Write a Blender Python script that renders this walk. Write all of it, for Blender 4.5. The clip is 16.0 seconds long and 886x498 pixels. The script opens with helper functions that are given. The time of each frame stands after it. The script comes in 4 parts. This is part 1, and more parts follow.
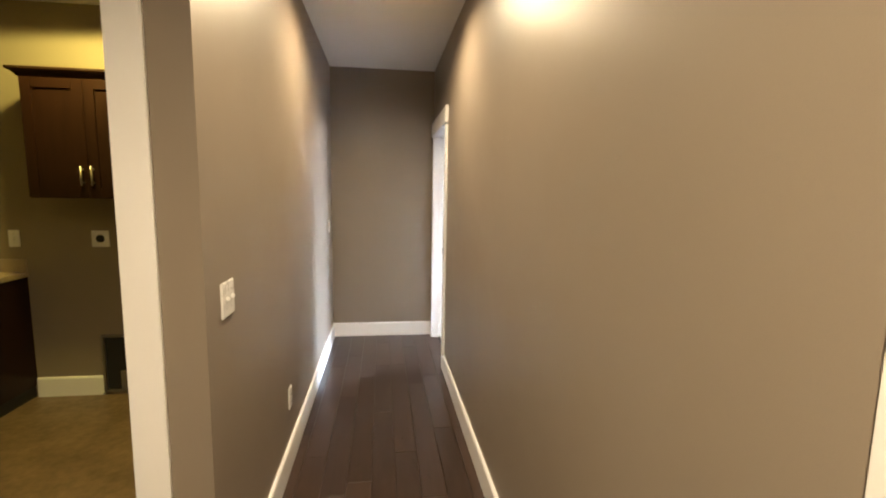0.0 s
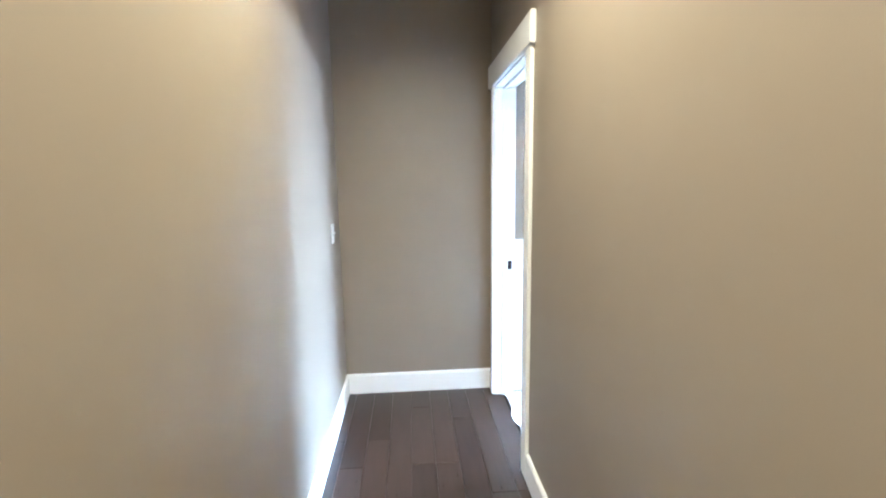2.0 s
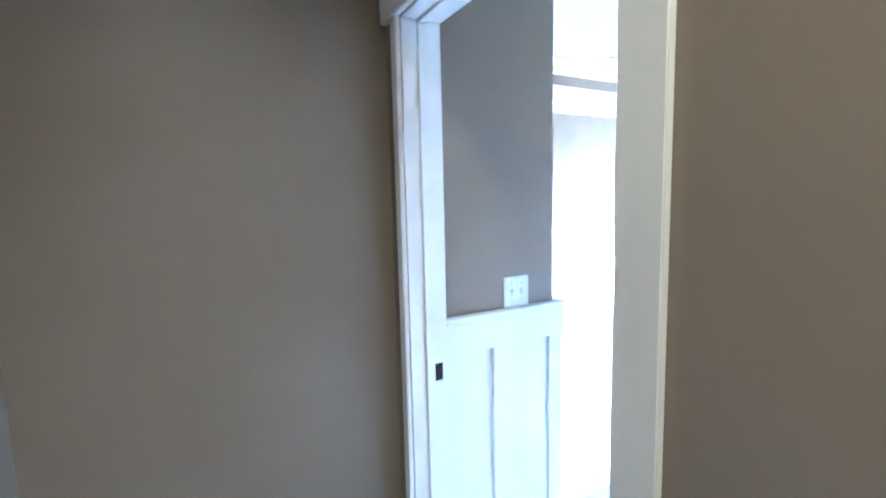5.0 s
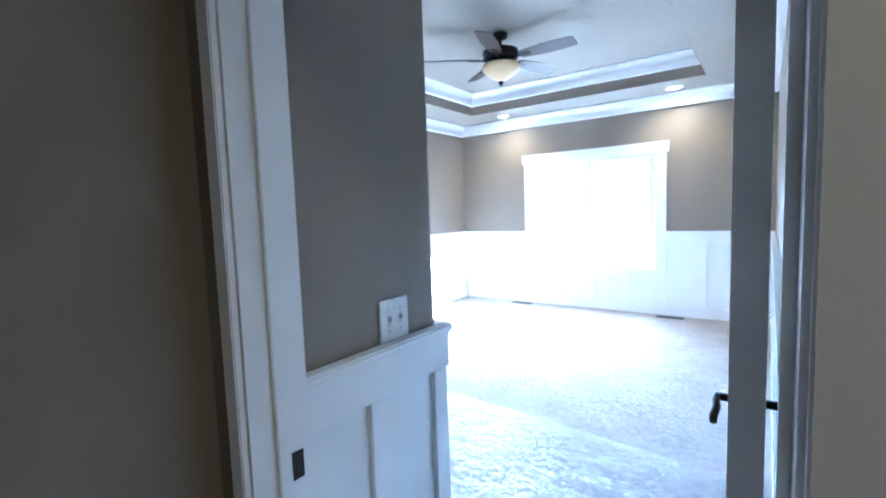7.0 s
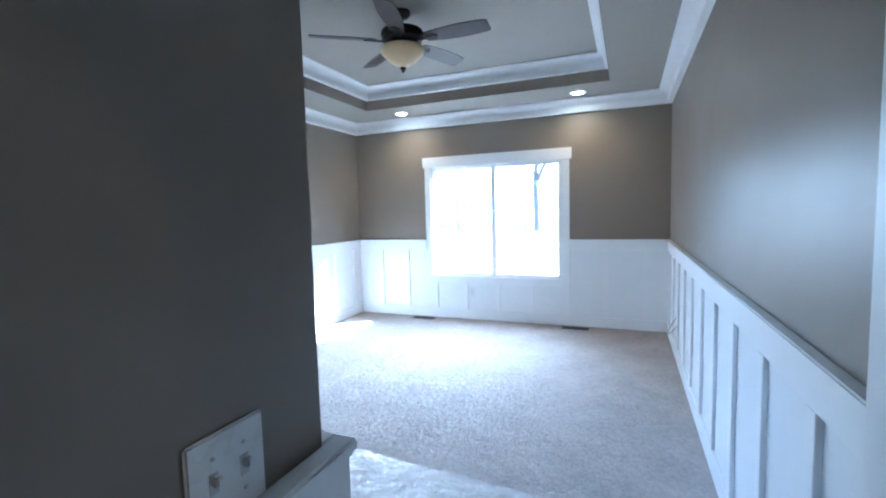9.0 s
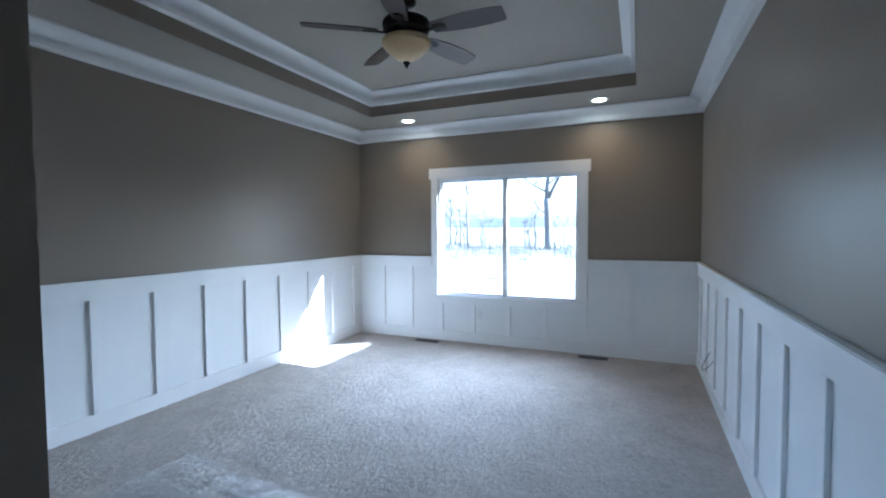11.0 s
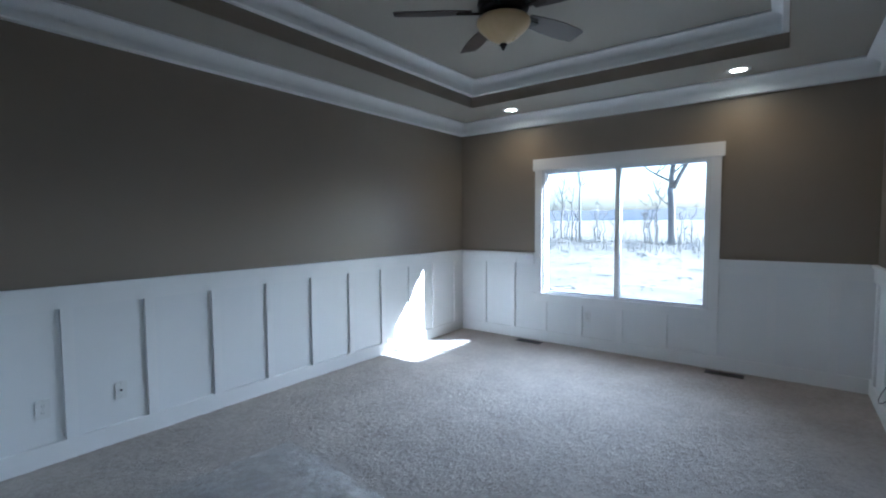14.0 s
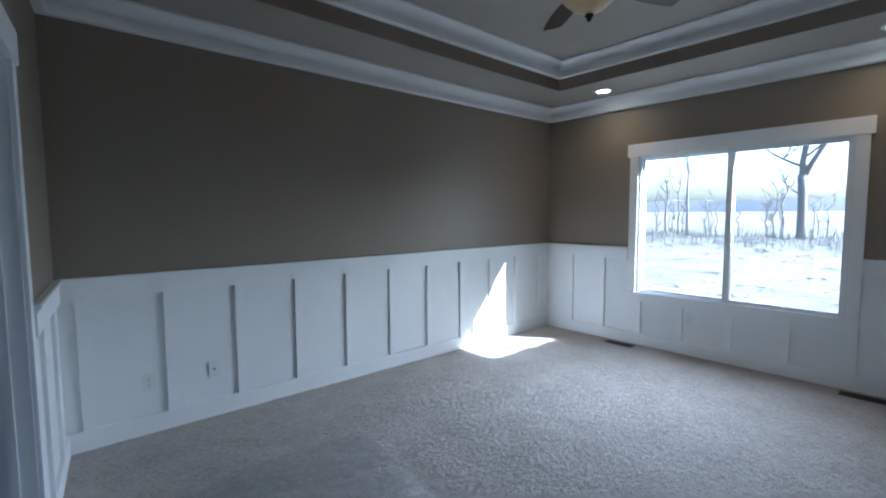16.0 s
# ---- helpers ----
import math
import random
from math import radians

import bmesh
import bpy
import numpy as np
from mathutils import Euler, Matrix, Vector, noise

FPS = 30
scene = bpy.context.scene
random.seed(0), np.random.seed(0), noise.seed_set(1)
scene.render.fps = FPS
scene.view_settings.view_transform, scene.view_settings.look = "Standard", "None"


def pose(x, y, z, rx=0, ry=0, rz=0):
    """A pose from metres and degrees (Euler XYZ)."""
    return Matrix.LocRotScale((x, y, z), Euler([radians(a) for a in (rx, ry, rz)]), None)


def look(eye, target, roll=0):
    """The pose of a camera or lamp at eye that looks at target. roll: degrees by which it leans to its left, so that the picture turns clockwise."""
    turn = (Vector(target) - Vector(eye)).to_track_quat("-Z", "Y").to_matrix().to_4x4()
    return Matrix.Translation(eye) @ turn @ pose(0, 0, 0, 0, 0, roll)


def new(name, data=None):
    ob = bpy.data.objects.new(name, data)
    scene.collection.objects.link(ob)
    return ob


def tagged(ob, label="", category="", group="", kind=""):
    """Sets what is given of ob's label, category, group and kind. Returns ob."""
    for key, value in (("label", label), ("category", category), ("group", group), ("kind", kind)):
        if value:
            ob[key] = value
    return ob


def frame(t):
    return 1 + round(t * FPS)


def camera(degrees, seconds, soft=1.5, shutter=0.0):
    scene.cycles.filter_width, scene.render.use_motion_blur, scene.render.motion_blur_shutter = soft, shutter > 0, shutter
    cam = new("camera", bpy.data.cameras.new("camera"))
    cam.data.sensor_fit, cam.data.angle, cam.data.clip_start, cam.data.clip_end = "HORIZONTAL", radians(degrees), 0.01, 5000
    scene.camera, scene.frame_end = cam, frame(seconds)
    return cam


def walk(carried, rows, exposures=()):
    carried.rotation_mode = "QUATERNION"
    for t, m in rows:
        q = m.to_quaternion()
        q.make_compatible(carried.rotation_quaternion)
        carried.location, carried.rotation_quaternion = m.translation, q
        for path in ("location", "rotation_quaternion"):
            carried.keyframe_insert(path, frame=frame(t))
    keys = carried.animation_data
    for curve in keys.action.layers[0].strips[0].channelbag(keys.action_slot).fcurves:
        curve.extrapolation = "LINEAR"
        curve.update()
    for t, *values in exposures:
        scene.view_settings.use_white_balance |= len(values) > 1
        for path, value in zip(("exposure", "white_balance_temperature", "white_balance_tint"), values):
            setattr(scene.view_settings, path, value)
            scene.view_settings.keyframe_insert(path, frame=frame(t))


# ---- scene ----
cam = camera(88.9, 16.0, soft=2.0)
PATH = [
    (0, (0.506, -4.666, 1.498), (0.771, -2.699, 1.252), 0.9),
    (0.5, (0.513, -4.334, 1.496), (0.738, -2.368, 1.206), 0.8),
    (1, (0.517, -3.918, 1.47), (0.698, -1.95, 1.165), 0.5),
    (1.5, (0.493, -3.472, 1.497), (0.628, -1.503, 1.175), -0.1),
    (2, (0.472, -3.034, 1.49), (0.613, -1.064, 1.18), -0.9),
    (2.5, (0.472, -2.637, 1.491), (0.635, -0.665, 1.203), -1.1),
    (3, (0.422, -2.267, 1.535), (0.68, -0.306, 1.239), -1.1),
    (3.5, (0.421, -1.98, 1.559), (0.814, -0.042, 1.259), -0.9),
    (6, (0.467, -1.168, 1.443), (1.798, 0.317, 1.282), -1.9),
    (6.5, (0.509, -1.032, 1.437), (1.995, 0.296, 1.267), -1.7),
    (7, (0.575, -0.913, 1.433), (2.19, 0.255, 1.262), -2.0),
    (7.5, (0.698, -0.81, 1.446), (2.411, 0.208, 1.265), -2.0),
    (8, (0.835, -0.708, 1.446), (2.617, 0.182, 1.263), -2.0),
    (8.5, (0.969, -0.607, 1.451), (2.804, 0.168, 1.271), -1.9),
    (11, (1.528, -0.391, 1.426), (3.361, 0.402, 1.338), -0.3),
    (11.5, (1.596, -0.374, 1.414), (3.398, 0.49, 1.336), 0.1),
    (12, (1.644, -0.373, 1.422), (3.404, 0.575, 1.345), 0.3),
    (12.5, (1.672, -0.369, 1.431), (3.389, 0.653, 1.347), 0.4),
    (13, (1.7, -0.367, 1.443), (3.377, 0.718, 1.347), 0.2),
    (13.5, (1.729, -0.374, 1.443), (3.365, 0.771, 1.337), -0.1),
    (14, (1.758, -0.376, 1.445), (3.348, 0.832, 1.329), -0.4),
    (14.5, (1.802, -0.403, 1.461), (3.329, 0.882, 1.332), -0.4),
    (15, (1.844, -0.385, 1.464), (3.315, 0.963, 1.327), -0.4),
    (15.5, (1.893, -0.358, 1.455), (3.298, 1.058, 1.312), -0.3),
    (16, (1.955, -0.36, 1.449), (3.268, 1.141, 1.296), -0.3),
]
walk(cam, [(t, look(eye, target, roll)) for t, eye, target, roll in PATH],
     exposures=[(0, 8.1, 5200, 11), (1, 8.65, 4850, 5), (2, 8.75, 4250, 4), (3, 8.45, 4050, 4), (3.5, 8.4, 3950, 4), (6, 7.05, 4000, 4), (7, 6.25, 4050, 4), (8.5, 5.35, 4200, 4), (11, 4.08, 4450, 4), (16, 3.52, 4600, 4)])

# ---- world, sun, lamps ----
SUN = Vector((0.70, -1.0, 0.83)).normalized()
world = bpy.data.worlds.new("world")
scene.world = world
world.use_nodes = True
wn = world.node_tree
sky = wn.nodes.new("ShaderNodeTexSky")
sky.sky_type, sky.sun_disc = "NISHITA", False
sky.sun_elevation, sky.sun_rotation = math.asin(SUN.z), math.atan2(SUN.x, SUN.y)
sky.dust_density = 5.0
wn.links.new(sky.outputs[0], wn.nodes["Background"].inputs[0])
wn.nodes["Background"].inputs[1].default_value = 0.09

sun = new("sun", bpy.data.lights.new("sun", "SUN"))
sun.data.energy, sun.data.angle, sun.data.color = 4.0, radians(0.6), (1.0, 0.95, 0.88)
sun.matrix_world = look(SUN * 30, (0, 0, 0))


def down_lamp(x, y, z, watts, color, size=radians(110), blend=0.7, radius=0.05):
    ob = new("down_lamp", bpy.data.lights.new("down_lamp", "SPOT"))
    ob.data.energy, ob.data.color, ob.data.spot_size, ob.data.spot_blend, ob.data.shadow_soft_size = watts, color, size, blend, radius
    ob.location = (x, y, z)
    return ob


# ---- measures ----
XH = 1.023            # hall: x 0..XH, end wall at y 0
HT = 0.132            # wall thickness beside the bedroom
XB = XH + HT
HH = 2.70             # hall ceiling
HB = 2.73             # bedroom soffit
HU = 3.00             # raised ceiling
D0, D1, DH = -0.935, -0.122, 2.045   # bedroom doorway
XS, YSW = 1.675, -0.072  # end and face of the stub wall
XE, YN, YS = 6.785, 3.115, -0.978
WY0, WY1, WZ0, WZ1 = 0.216, 1.945, 0.577, 2.055  # window opening
TX0, TX1, TY0, TY1 = 2.55, 6.08, -0.362, 2.492   # tray
YL0, YL1 = -3.318, -1.215   # laundry front and back
RAIL = 1.08
FAN = Vector((4.345, 1.095, 3.0))
WARM = (1.0, 0.68, 0.33)

down_lamp(0.51, -1.88, HH - 0.02, 0.58, WARM, radians(164), 0.7)
# Two unseen lamps, added to even out the hall and brighten the laundry casing.
down_lamp(0.51, -3.2, HH - 0.02, 0.40, WARM, radians(148), 1.0)
down_lamp(0.2, -5.0, HH - 0.02, 1.5, WARM, radians(160), 0.9)
down_lamp(-1.2, -1.9, HH - 0.16, 0.42, (1.0, 0.70, 0.11), radians(178), 0.1)
# added area lamp in the window opening, standing in for light from the sky
sky_fill = new("window_sky_fill", bpy.data.lights.new("window_sky_fill", "AREA"))
sky_fill.data.shape, sky_fill.data.size, sky_fill.data.size_y = "RECTANGLE", 1.66, 0.9
sky_fill.data.energy, sky_fill.data.color, sky_fill.data.spread = 2.2, (1.0, 0.97, 0.93), radians(91)
sky_fill.matrix_world = look((6.84, 1.083, 1.45), (3.9, 1.35, -0.45))
CANS = [(6.415, 2.176), (6.415, -0.012)]
for cx, cy in CANS:
    down_lamp(cx, cy, HB - 0.012, 0.85, (1.0, 0.56, 0.21), radians(150), 0.75, 0.045)


# ---- materials ----
def ramp_mix(nt, fac, a, b):
    n = nt.nodes.new("ShaderNodeMix")
    n.data_type = "RGBA"
    nt.links.new(fac, n.inputs[0])
    n.inputs[6].default_value, n.inputs[7].default_value = (*a, 1), (*b, 1)
    return n.outputs[2]


def tex(nt, kind, scale, detail=4.0, rough=0.55, stretch=None):
    co = nt.nodes.new("ShaderNodeTexCoord")
    src = co.outputs["Object"]
    if stretch:
        mp = nt.nodes.new("ShaderNodeMapping")
        mp.inputs["Scale"].default_value = stretch
        nt.links.new(src, mp.inputs[0])
        src = mp.outputs[0]
    n = nt.nodes.new(kind)
    nt.links.new(src, n.inputs["Vector"])
    n.inputs["Scale"].default_value = scale
    if kind == "ShaderNodeTexNoise":
        n.inputs["Detail"].default_value, n.inputs["Roughness"].default_value = detail, rough
    return n


def mat(name, a, b=None, rough=0.5, metal=0.0, scale=3.0, fine=120.0, bump=0.05, dist=0.002, stretch=None, rvar=0.08, spec=0.5, coat=0.0, shift=0.0):
    """Base colour between a and b by broad and fine noise, rough with variation, fine relief."""
    m = bpy.data.materials.new(name)
    m.use_nodes = True
    nt = m.node_tree
    p = nt.nodes["Principled BSDF"]
    b = b or tuple(c * 0.9 for c in a)
    broad = tex(nt, "ShaderNodeTexNoise", scale, 5, 0.6, stretch)
    small = tex(nt, "ShaderNodeTexNoise", fine, 3, 0.6, stretch)
    mx = nt.nodes.new("ShaderNodeMath")
    mx.operation = "MULTIPLY_ADD"
    nt.links.new(small.outputs[0], mx.inputs[0])
    mx.inputs[1].default_value = 0.5
    half = nt.nodes.new("ShaderNodeMath")
    half.operation = "MULTIPLY_ADD"
    nt.links.new(broad.outputs[0], half.inputs[0])
    half.inputs[1].default_value, half.inputs[2].default_value = 1.2, -0.35
    nt.links.new(half.outputs[0], mx.inputs[2])
    fac = mx.outputs[0]
    if shift:
        info = nt.nodes.new("ShaderNodeObjectInfo")
        ad = nt.nodes.new("ShaderNodeMath")
        ad.operation = "MULTIPLY_ADD"
        nt.links.new(info.outputs["Random"], ad.inputs[0])
        ad.inputs[1].default_value = shift
        nt.links.new(fac, ad.inputs[2])
        sub = nt.nodes.new("ShaderNodeMath")
        sub.operation, sub.inputs[1].default_value = "SUBTRACT", shift / 2
        nt.links.new(ad.outputs[0], sub.inputs[0])
        fac = sub.outputs[0]
    cl = nt.nodes.new("ShaderNodeClamp")
    nt.links.new(fac, cl.inputs[0])
    nt.links.new(ramp_mix(nt, cl.outputs[0], a, b), p.inputs["Base Color"])
    rr = nt.nodes.new("ShaderNodeMapRange")
    nt.links.new(broad.outputs[0], rr.inputs[0])
    rr.inputs[3].default_value, rr.inputs[4].default_value = max(0.02, rough - rvar), min(1, rough + rvar)
    nt.links.new(rr.outputs[0], p.inputs["Roughness"])
    p.inputs["Metallic"].default_value = metal
    p.inputs["Specular IOR Level"].default_value = spec
    p.inputs["Coat Weight"].default_value = coat
    if bump:
        bn = nt.nodes.new("ShaderNodeBump")
        bn.inputs["Strength"].default_value, bn.inputs["Distance"].default_value = bump, dist
        nt.links.new(small.outputs[0], bn.inputs["Height"])
        nt.links.new(bn.outputs[0], p.inputs["Normal"])
    return m


def glow(name, color, strength):
    m = bpy.data.materials.new(name)
    m.use_nodes = True
    p = m.node_tree.nodes["Principled BSDF"]
    p.inputs["Base Color"].default_value = (0.8, 0.8, 0.8, 1)
    p.inputs["Emission Color"].default_value, p.inputs["Emission Strength"].default_value = (*color, 1), strength
    return m


TAUPE = mat("taupe_wall_paint", (0.258, 0.218, 0.168), (0.236, 0.198, 0.152), 0.42, scale=1.2, fine=260, bump=0.10, dist=0.0012, spec=0.4)
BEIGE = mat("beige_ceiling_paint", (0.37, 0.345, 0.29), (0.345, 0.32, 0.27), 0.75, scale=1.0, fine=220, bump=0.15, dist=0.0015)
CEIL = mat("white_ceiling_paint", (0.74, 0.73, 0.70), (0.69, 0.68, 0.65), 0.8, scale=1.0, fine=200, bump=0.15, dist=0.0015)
WHITE = mat("white_trim_paint", (0.84, 0.84, 0.83), (0.80, 0.80, 0.79), 0.42, scale=2.5, fine=90, bump=0.04, dist=0.001)
PANEL = mat("white_panel_paint", (0.82, 0.825, 0.82), (0.78, 0.785, 0.78), 0.45, scale=1.5, fine=180, bump=0.08, dist=0.001)
PLATE = mat("white_plastic_plate", (0.77, 0.77, 0.75), (0.74, 0.74, 0.72), 0.28, bump=0.0)
BLACK = mat("dark_bronze_metal", (0.020, 0.016, 0.014), (0.035, 0.027, 0.022), 0.36, 0.7, scale=8, bump=0.03)
DARK = mat("dark_slot", (0.012, 0.012, 0.012), None, 0.7, bump=0)
STEEL = mat("brushed_steel", (0.55, 0.54, 0.52), (0.46, 0.45, 0.44), 0.32, 0.9, scale=6, stretch=(1, 1, 8))
VINYL = mat("white_vinyl_frame", (0.80, 0.81, 0.82), (0.76, 0.77, 0.78), 0.3, bump=0.0)
PLANK = mat("dark_oak_plank", (0.021, 0.0125, 0.009), (0.056, 0.035, 0.025), 0.30, scale=4, fine=34, bump=0.12, dist=0.0006, stretch=(7, 0.7, 7), rvar=0.08, shift=0.5)
GAP = mat("dark_floor_joint", (0.012, 0.008, 0.006), None, 0.8, bump=0)
WALNUT = mat("dark_walnut_cabinet", (0.010, 0.0040, 0.0024), (0.022, 0.0085, 0.0045), 0.42, scale=4, fine=40, bump=0.1, dist=0.0006, stretch=(8, 8, 0.8), spec=0.18)
BLADE = mat("dark_walnut_blade", (0.024, 0.0145, 0.011), (0.048, 0.030, 0.022), 0.34, scale=5, fine=40, bump=0.06, dist=0.0005, stretch=(1, 9, 9))
STONEV = mat("mottled_tan_vinyl", (0.26, 0.18, 0.095), (0.07, 0.044, 0.022), 0.38, scale=5.5, fine=22, bump=0.06, dist=0.001)
COUNTER = mat("beige_laminate", (0.42, 0.34, 0.24), (0.30, 0.24, 0.16), 0.35, scale=30, fine=160, bump=0)
GALV = mat("galvanised_sheet", (0.34, 0.33, 0.31), (0.24, 0.23, 0.22), 0.4, 0.8, scale=14)
BOWL = mat("cream_alabaster_glass", (0.74, 0.57, 0.31), (0.62, 0.45, 0.22), 0.30, scale=9, fine=30, bump=0.0)
LENS = glow("lit_lamp_lens", (1.0, 0.86, 0.62), 3.0)
CABLE = mat("grey_coax_cable", (0.30, 0.30, 0.30), None, 0.5, bump=0)


def carpet_material():
    """Cut pile: fine tufts, clumps that lean their own way and broad trodden patches."""
    m = bpy.data.materials.new("greige_carpet")
    m.use_nodes = True
    nt = m.node_tree
    p = nt.nodes["Principled BSDF"]
    tuft, clump, tread = tex(nt, "ShaderNodeTexNoise", 150, 2, 0.7), tex(nt, "ShaderNodeTexNoise", 34, 4, 0.65), tex(nt, "ShaderNodeTexNoise", 3.2, 4, 0.6)

    def spread(src, lo, hi):
        r = nt.nodes.new("ShaderNodeMapRange")
        nt.links.new(src, r.inputs[0])
        r.inputs[1].default_value, r.inputs[2].default_value = lo, hi
        return r.outputs[0]

    def mixed(a, b, w):
        n = nt.nodes.new("ShaderNodeMix")
        n.inputs[0].default_value = w
        nt.links.new(a, n.inputs[2])
        nt.links.new(b, n.inputs[3])
        return n.outputs[0]

    fac = mixed(mixed(spread(clump.outputs[0], 0.32, 0.68), spread(tuft.outputs[0], 0.3, 0.7), 0.35), spread(tread.outputs[0], 0.3, 0.7), 0.38)
    nt.links.new(ramp_mix(nt, fac, (0.30, 0.262, 0.228), (0.53, 0.48, 0.43)), p.inputs["Base Color"])
    p.inputs["Roughness"].default_value, p.inputs["Specular IOR Level"].default_value, p.inputs["Sheen Weight"].default_value = 0.95, 0.1, 0.1
    normal = None
    lump = tex(nt, "ShaderNodeTexNoise", 15, 5, 0.7, (1.0, 1.5, 1.0))
    for src, strength, dist in ((lump, 0.9, 0.018), (clump, 1.0, 0.010), (tuft, 0.7, 0.005)):
        bn = nt.nodes.new("ShaderNodeBump")
        bn.inputs["Strength"].default_value, bn.inputs["Distance"].default_value = strength, dist
        nt.links.new(src.outputs[0], bn.inputs["Height"])
        if normal:
            nt.links.new(normal, bn.inputs["Normal"])
        normal = bn.outputs[0]
    nt.links.new(normal, p.inputs["Normal"])
    return m


CARPET = carpet_material()


def film_material():
    """Thin clear plastic: mostly see-through, with a wrinkled gloss."""
    m = bpy.data.materials.new("clear_plastic_film")
    m.use_nodes = True
    nt = m.node_tree
    out = nt.nodes["Material Output"]
    nt.nodes.remove(nt.nodes["Principled BSDF"])
    clear, gloss, mix = nt.nodes.new("ShaderNodeBsdfTransparent"), nt.nodes.new("ShaderNodeBsdfGlossy"), nt.nodes.new("ShaderNodeMixShader")
    gloss.inputs["Roughness"].default_value = 0.06
    fr = nt.nodes.new("ShaderNodeFresnel")
    fr.inputs["IOR"].default_value = 1.8
    n1 = tex(nt, "ShaderNodeTexNoise", 52, 3, 0.55, (1, 1.7, 1))
    n2 = tex(nt, "ShaderNodeTexNoise", 9, 3, 0.6, (1, 3, 1))
    add = nt.nodes.new("ShaderNodeMath")
    add.operation = "ADD"
    nt.links.new(n1.outputs[0], add.inputs[0])
    nt.links.new(n2.outputs[0], add.inputs[1])
    bn = nt.nodes.new("ShaderNodeBump")
    bn.inputs["Strength"].default_value, bn.inputs["Distance"].default_value = 1.0, 0.042
    nt.links.new(add.outputs[0], bn.inputs["Height"])
    nt.links.new(bn.outputs[0], gloss.inputs["Normal"])
    nt.links.new(bn.outputs[0], fr.inputs["Normal"])
    weak = nt.nodes.new("ShaderNodeMath")
    weak.operation, weak.inputs[1].default_value = "MULTIPLY", 1.0
    nt.links.new(fr.outputs[0], weak.inputs[0])
    nt.links.new(weak.outputs[0], mix.inputs[0])
    haze, body = nt.nodes.new("ShaderNodeBsdfDiffuse"), nt.nodes.new("ShaderNodeMixShader")
    haze.inputs[0].default_value = (0.82, 0.82, 0.82, 1)
    body.inputs[0].default_value = 0.06
    nt.links.new(clear.outputs[0], body.inputs[1])
    nt.links.new(haze.outputs[0], body.inputs[2])
    nt.links.new(bn.outputs[0], haze.inputs["Normal"])
    nt.links.new(body.outputs[0], mix.inputs[1])
    nt.links.new(gloss.outputs[0], mix.inputs[2])
    nt.links.new(mix.outputs[0], out.inputs[0])
    return m


FILM = film_material()


def glass_material():
    m = bpy.data.materials.new("window_glass")
    m.use_nodes = True
    nt = m.node_tree
    nt.nodes.remove(nt.nodes["Principled BSDF"])
    clear, gloss, mix = nt.nodes.new("ShaderNodeBsdfTransparent"), nt.nodes.new("ShaderNodeBsdfGlossy"), nt.nodes.new("ShaderNodeMixShader")
    clear.inputs[0].default_value = (0.94, 0.96, 0.96, 1)
    gloss.inputs["Roughness"].default_value = 0.02
    fr = nt.nodes.new("ShaderNodeFresnel")
    fr.inputs["IOR"].default_value = 1.45
    nt.links.new(fr.outputs[0], mix.inputs[0])
    nt.links.new(clear.outputs[0], mix.inputs[1])
    nt.links.new(gloss.outputs[0], mix.inputs[2])
    nt.links.new(mix.outputs[0], nt.nodes["Material Output"].inputs[0])
    return m


GLASS = glass_material()


# ---- building helpers ----
def bx(bm, x0, x1, y0, y1, z0, z1, m=None, bevel=0.0):
    """Adds a box to bm, carried by the matrix m, with bevelled edges."""
    co = [(x, y, z) for x in (x0, x1) for y in (y0, y1) for z in (z0, z1)]
    vs = [bm.verts.new(m @ Vector(c) if m else c) for c in co]
    fs = [bm.faces.new([vs[i] for i in f]) for f in ((0, 1, 3, 2), (4, 6, 7, 5), (0, 4, 5, 1), (2, 3, 7, 6), (0, 2, 6, 4), (1, 5, 7, 3))]
    if bevel:
        edges = list({e for f in fs for e in f.edges})
        bmesh.ops.bevel(bm, geom=edges, offset=bevel, segments=2, affect="EDGES", clamp_overlap=True)
    return bm


def part(name, bm, material, parent=None, label="", smooth=False):
    bmesh.ops.recalc_face_normals(bm, faces=bm.faces)
    me = bpy.data.meshes.new(name)
    bm.to_mesh(me)
    bm.free()
    me.materials.append(material)
    if smooth:
        me.polygons.foreach_set("use_smooth", [True] * len(me.polygons))
    ob = new(name, me)
    if parent:
        ob.parent = parent
    if label:
        ob["label"] = label
    return ob


def boxes(name, rows, material, parent=None, label="", m=None, bevel=0.0):
    bm = bmesh.new()
    for r in rows:
        bx(bm, *r, m, bevel)
    return part(name, bm, material, parent, label)


def structure(ob, label, category):
    return tagged(ob, label, category, kind="structure")


def lathe(bm, profile, steps=32, m=None, closed=False):
    """Turns a profile of (radius, z) about z."""
    rings = []
    for r, z in profile:
        ring = []
        for i in range(steps):
            a = 2 * math.pi * i / steps
            v = Vector((r * math.cos(a), r * math.sin(a), z))
            ring.append(bm.verts.new(m @ v if m else v))
        rings.append(ring)
    if closed:
        rings.append(rings[0])
    for a, b in zip(rings, rings[1:]):
        for i in range(steps):
            bm.faces.new((a[i], a[(i + 1) % steps], b[(i + 1) % steps], b[i]))
    if closed:
        return bm
    bm.faces.new(rings[0])
    bm.faces.new(list(reversed(rings[-1])))
    return bm


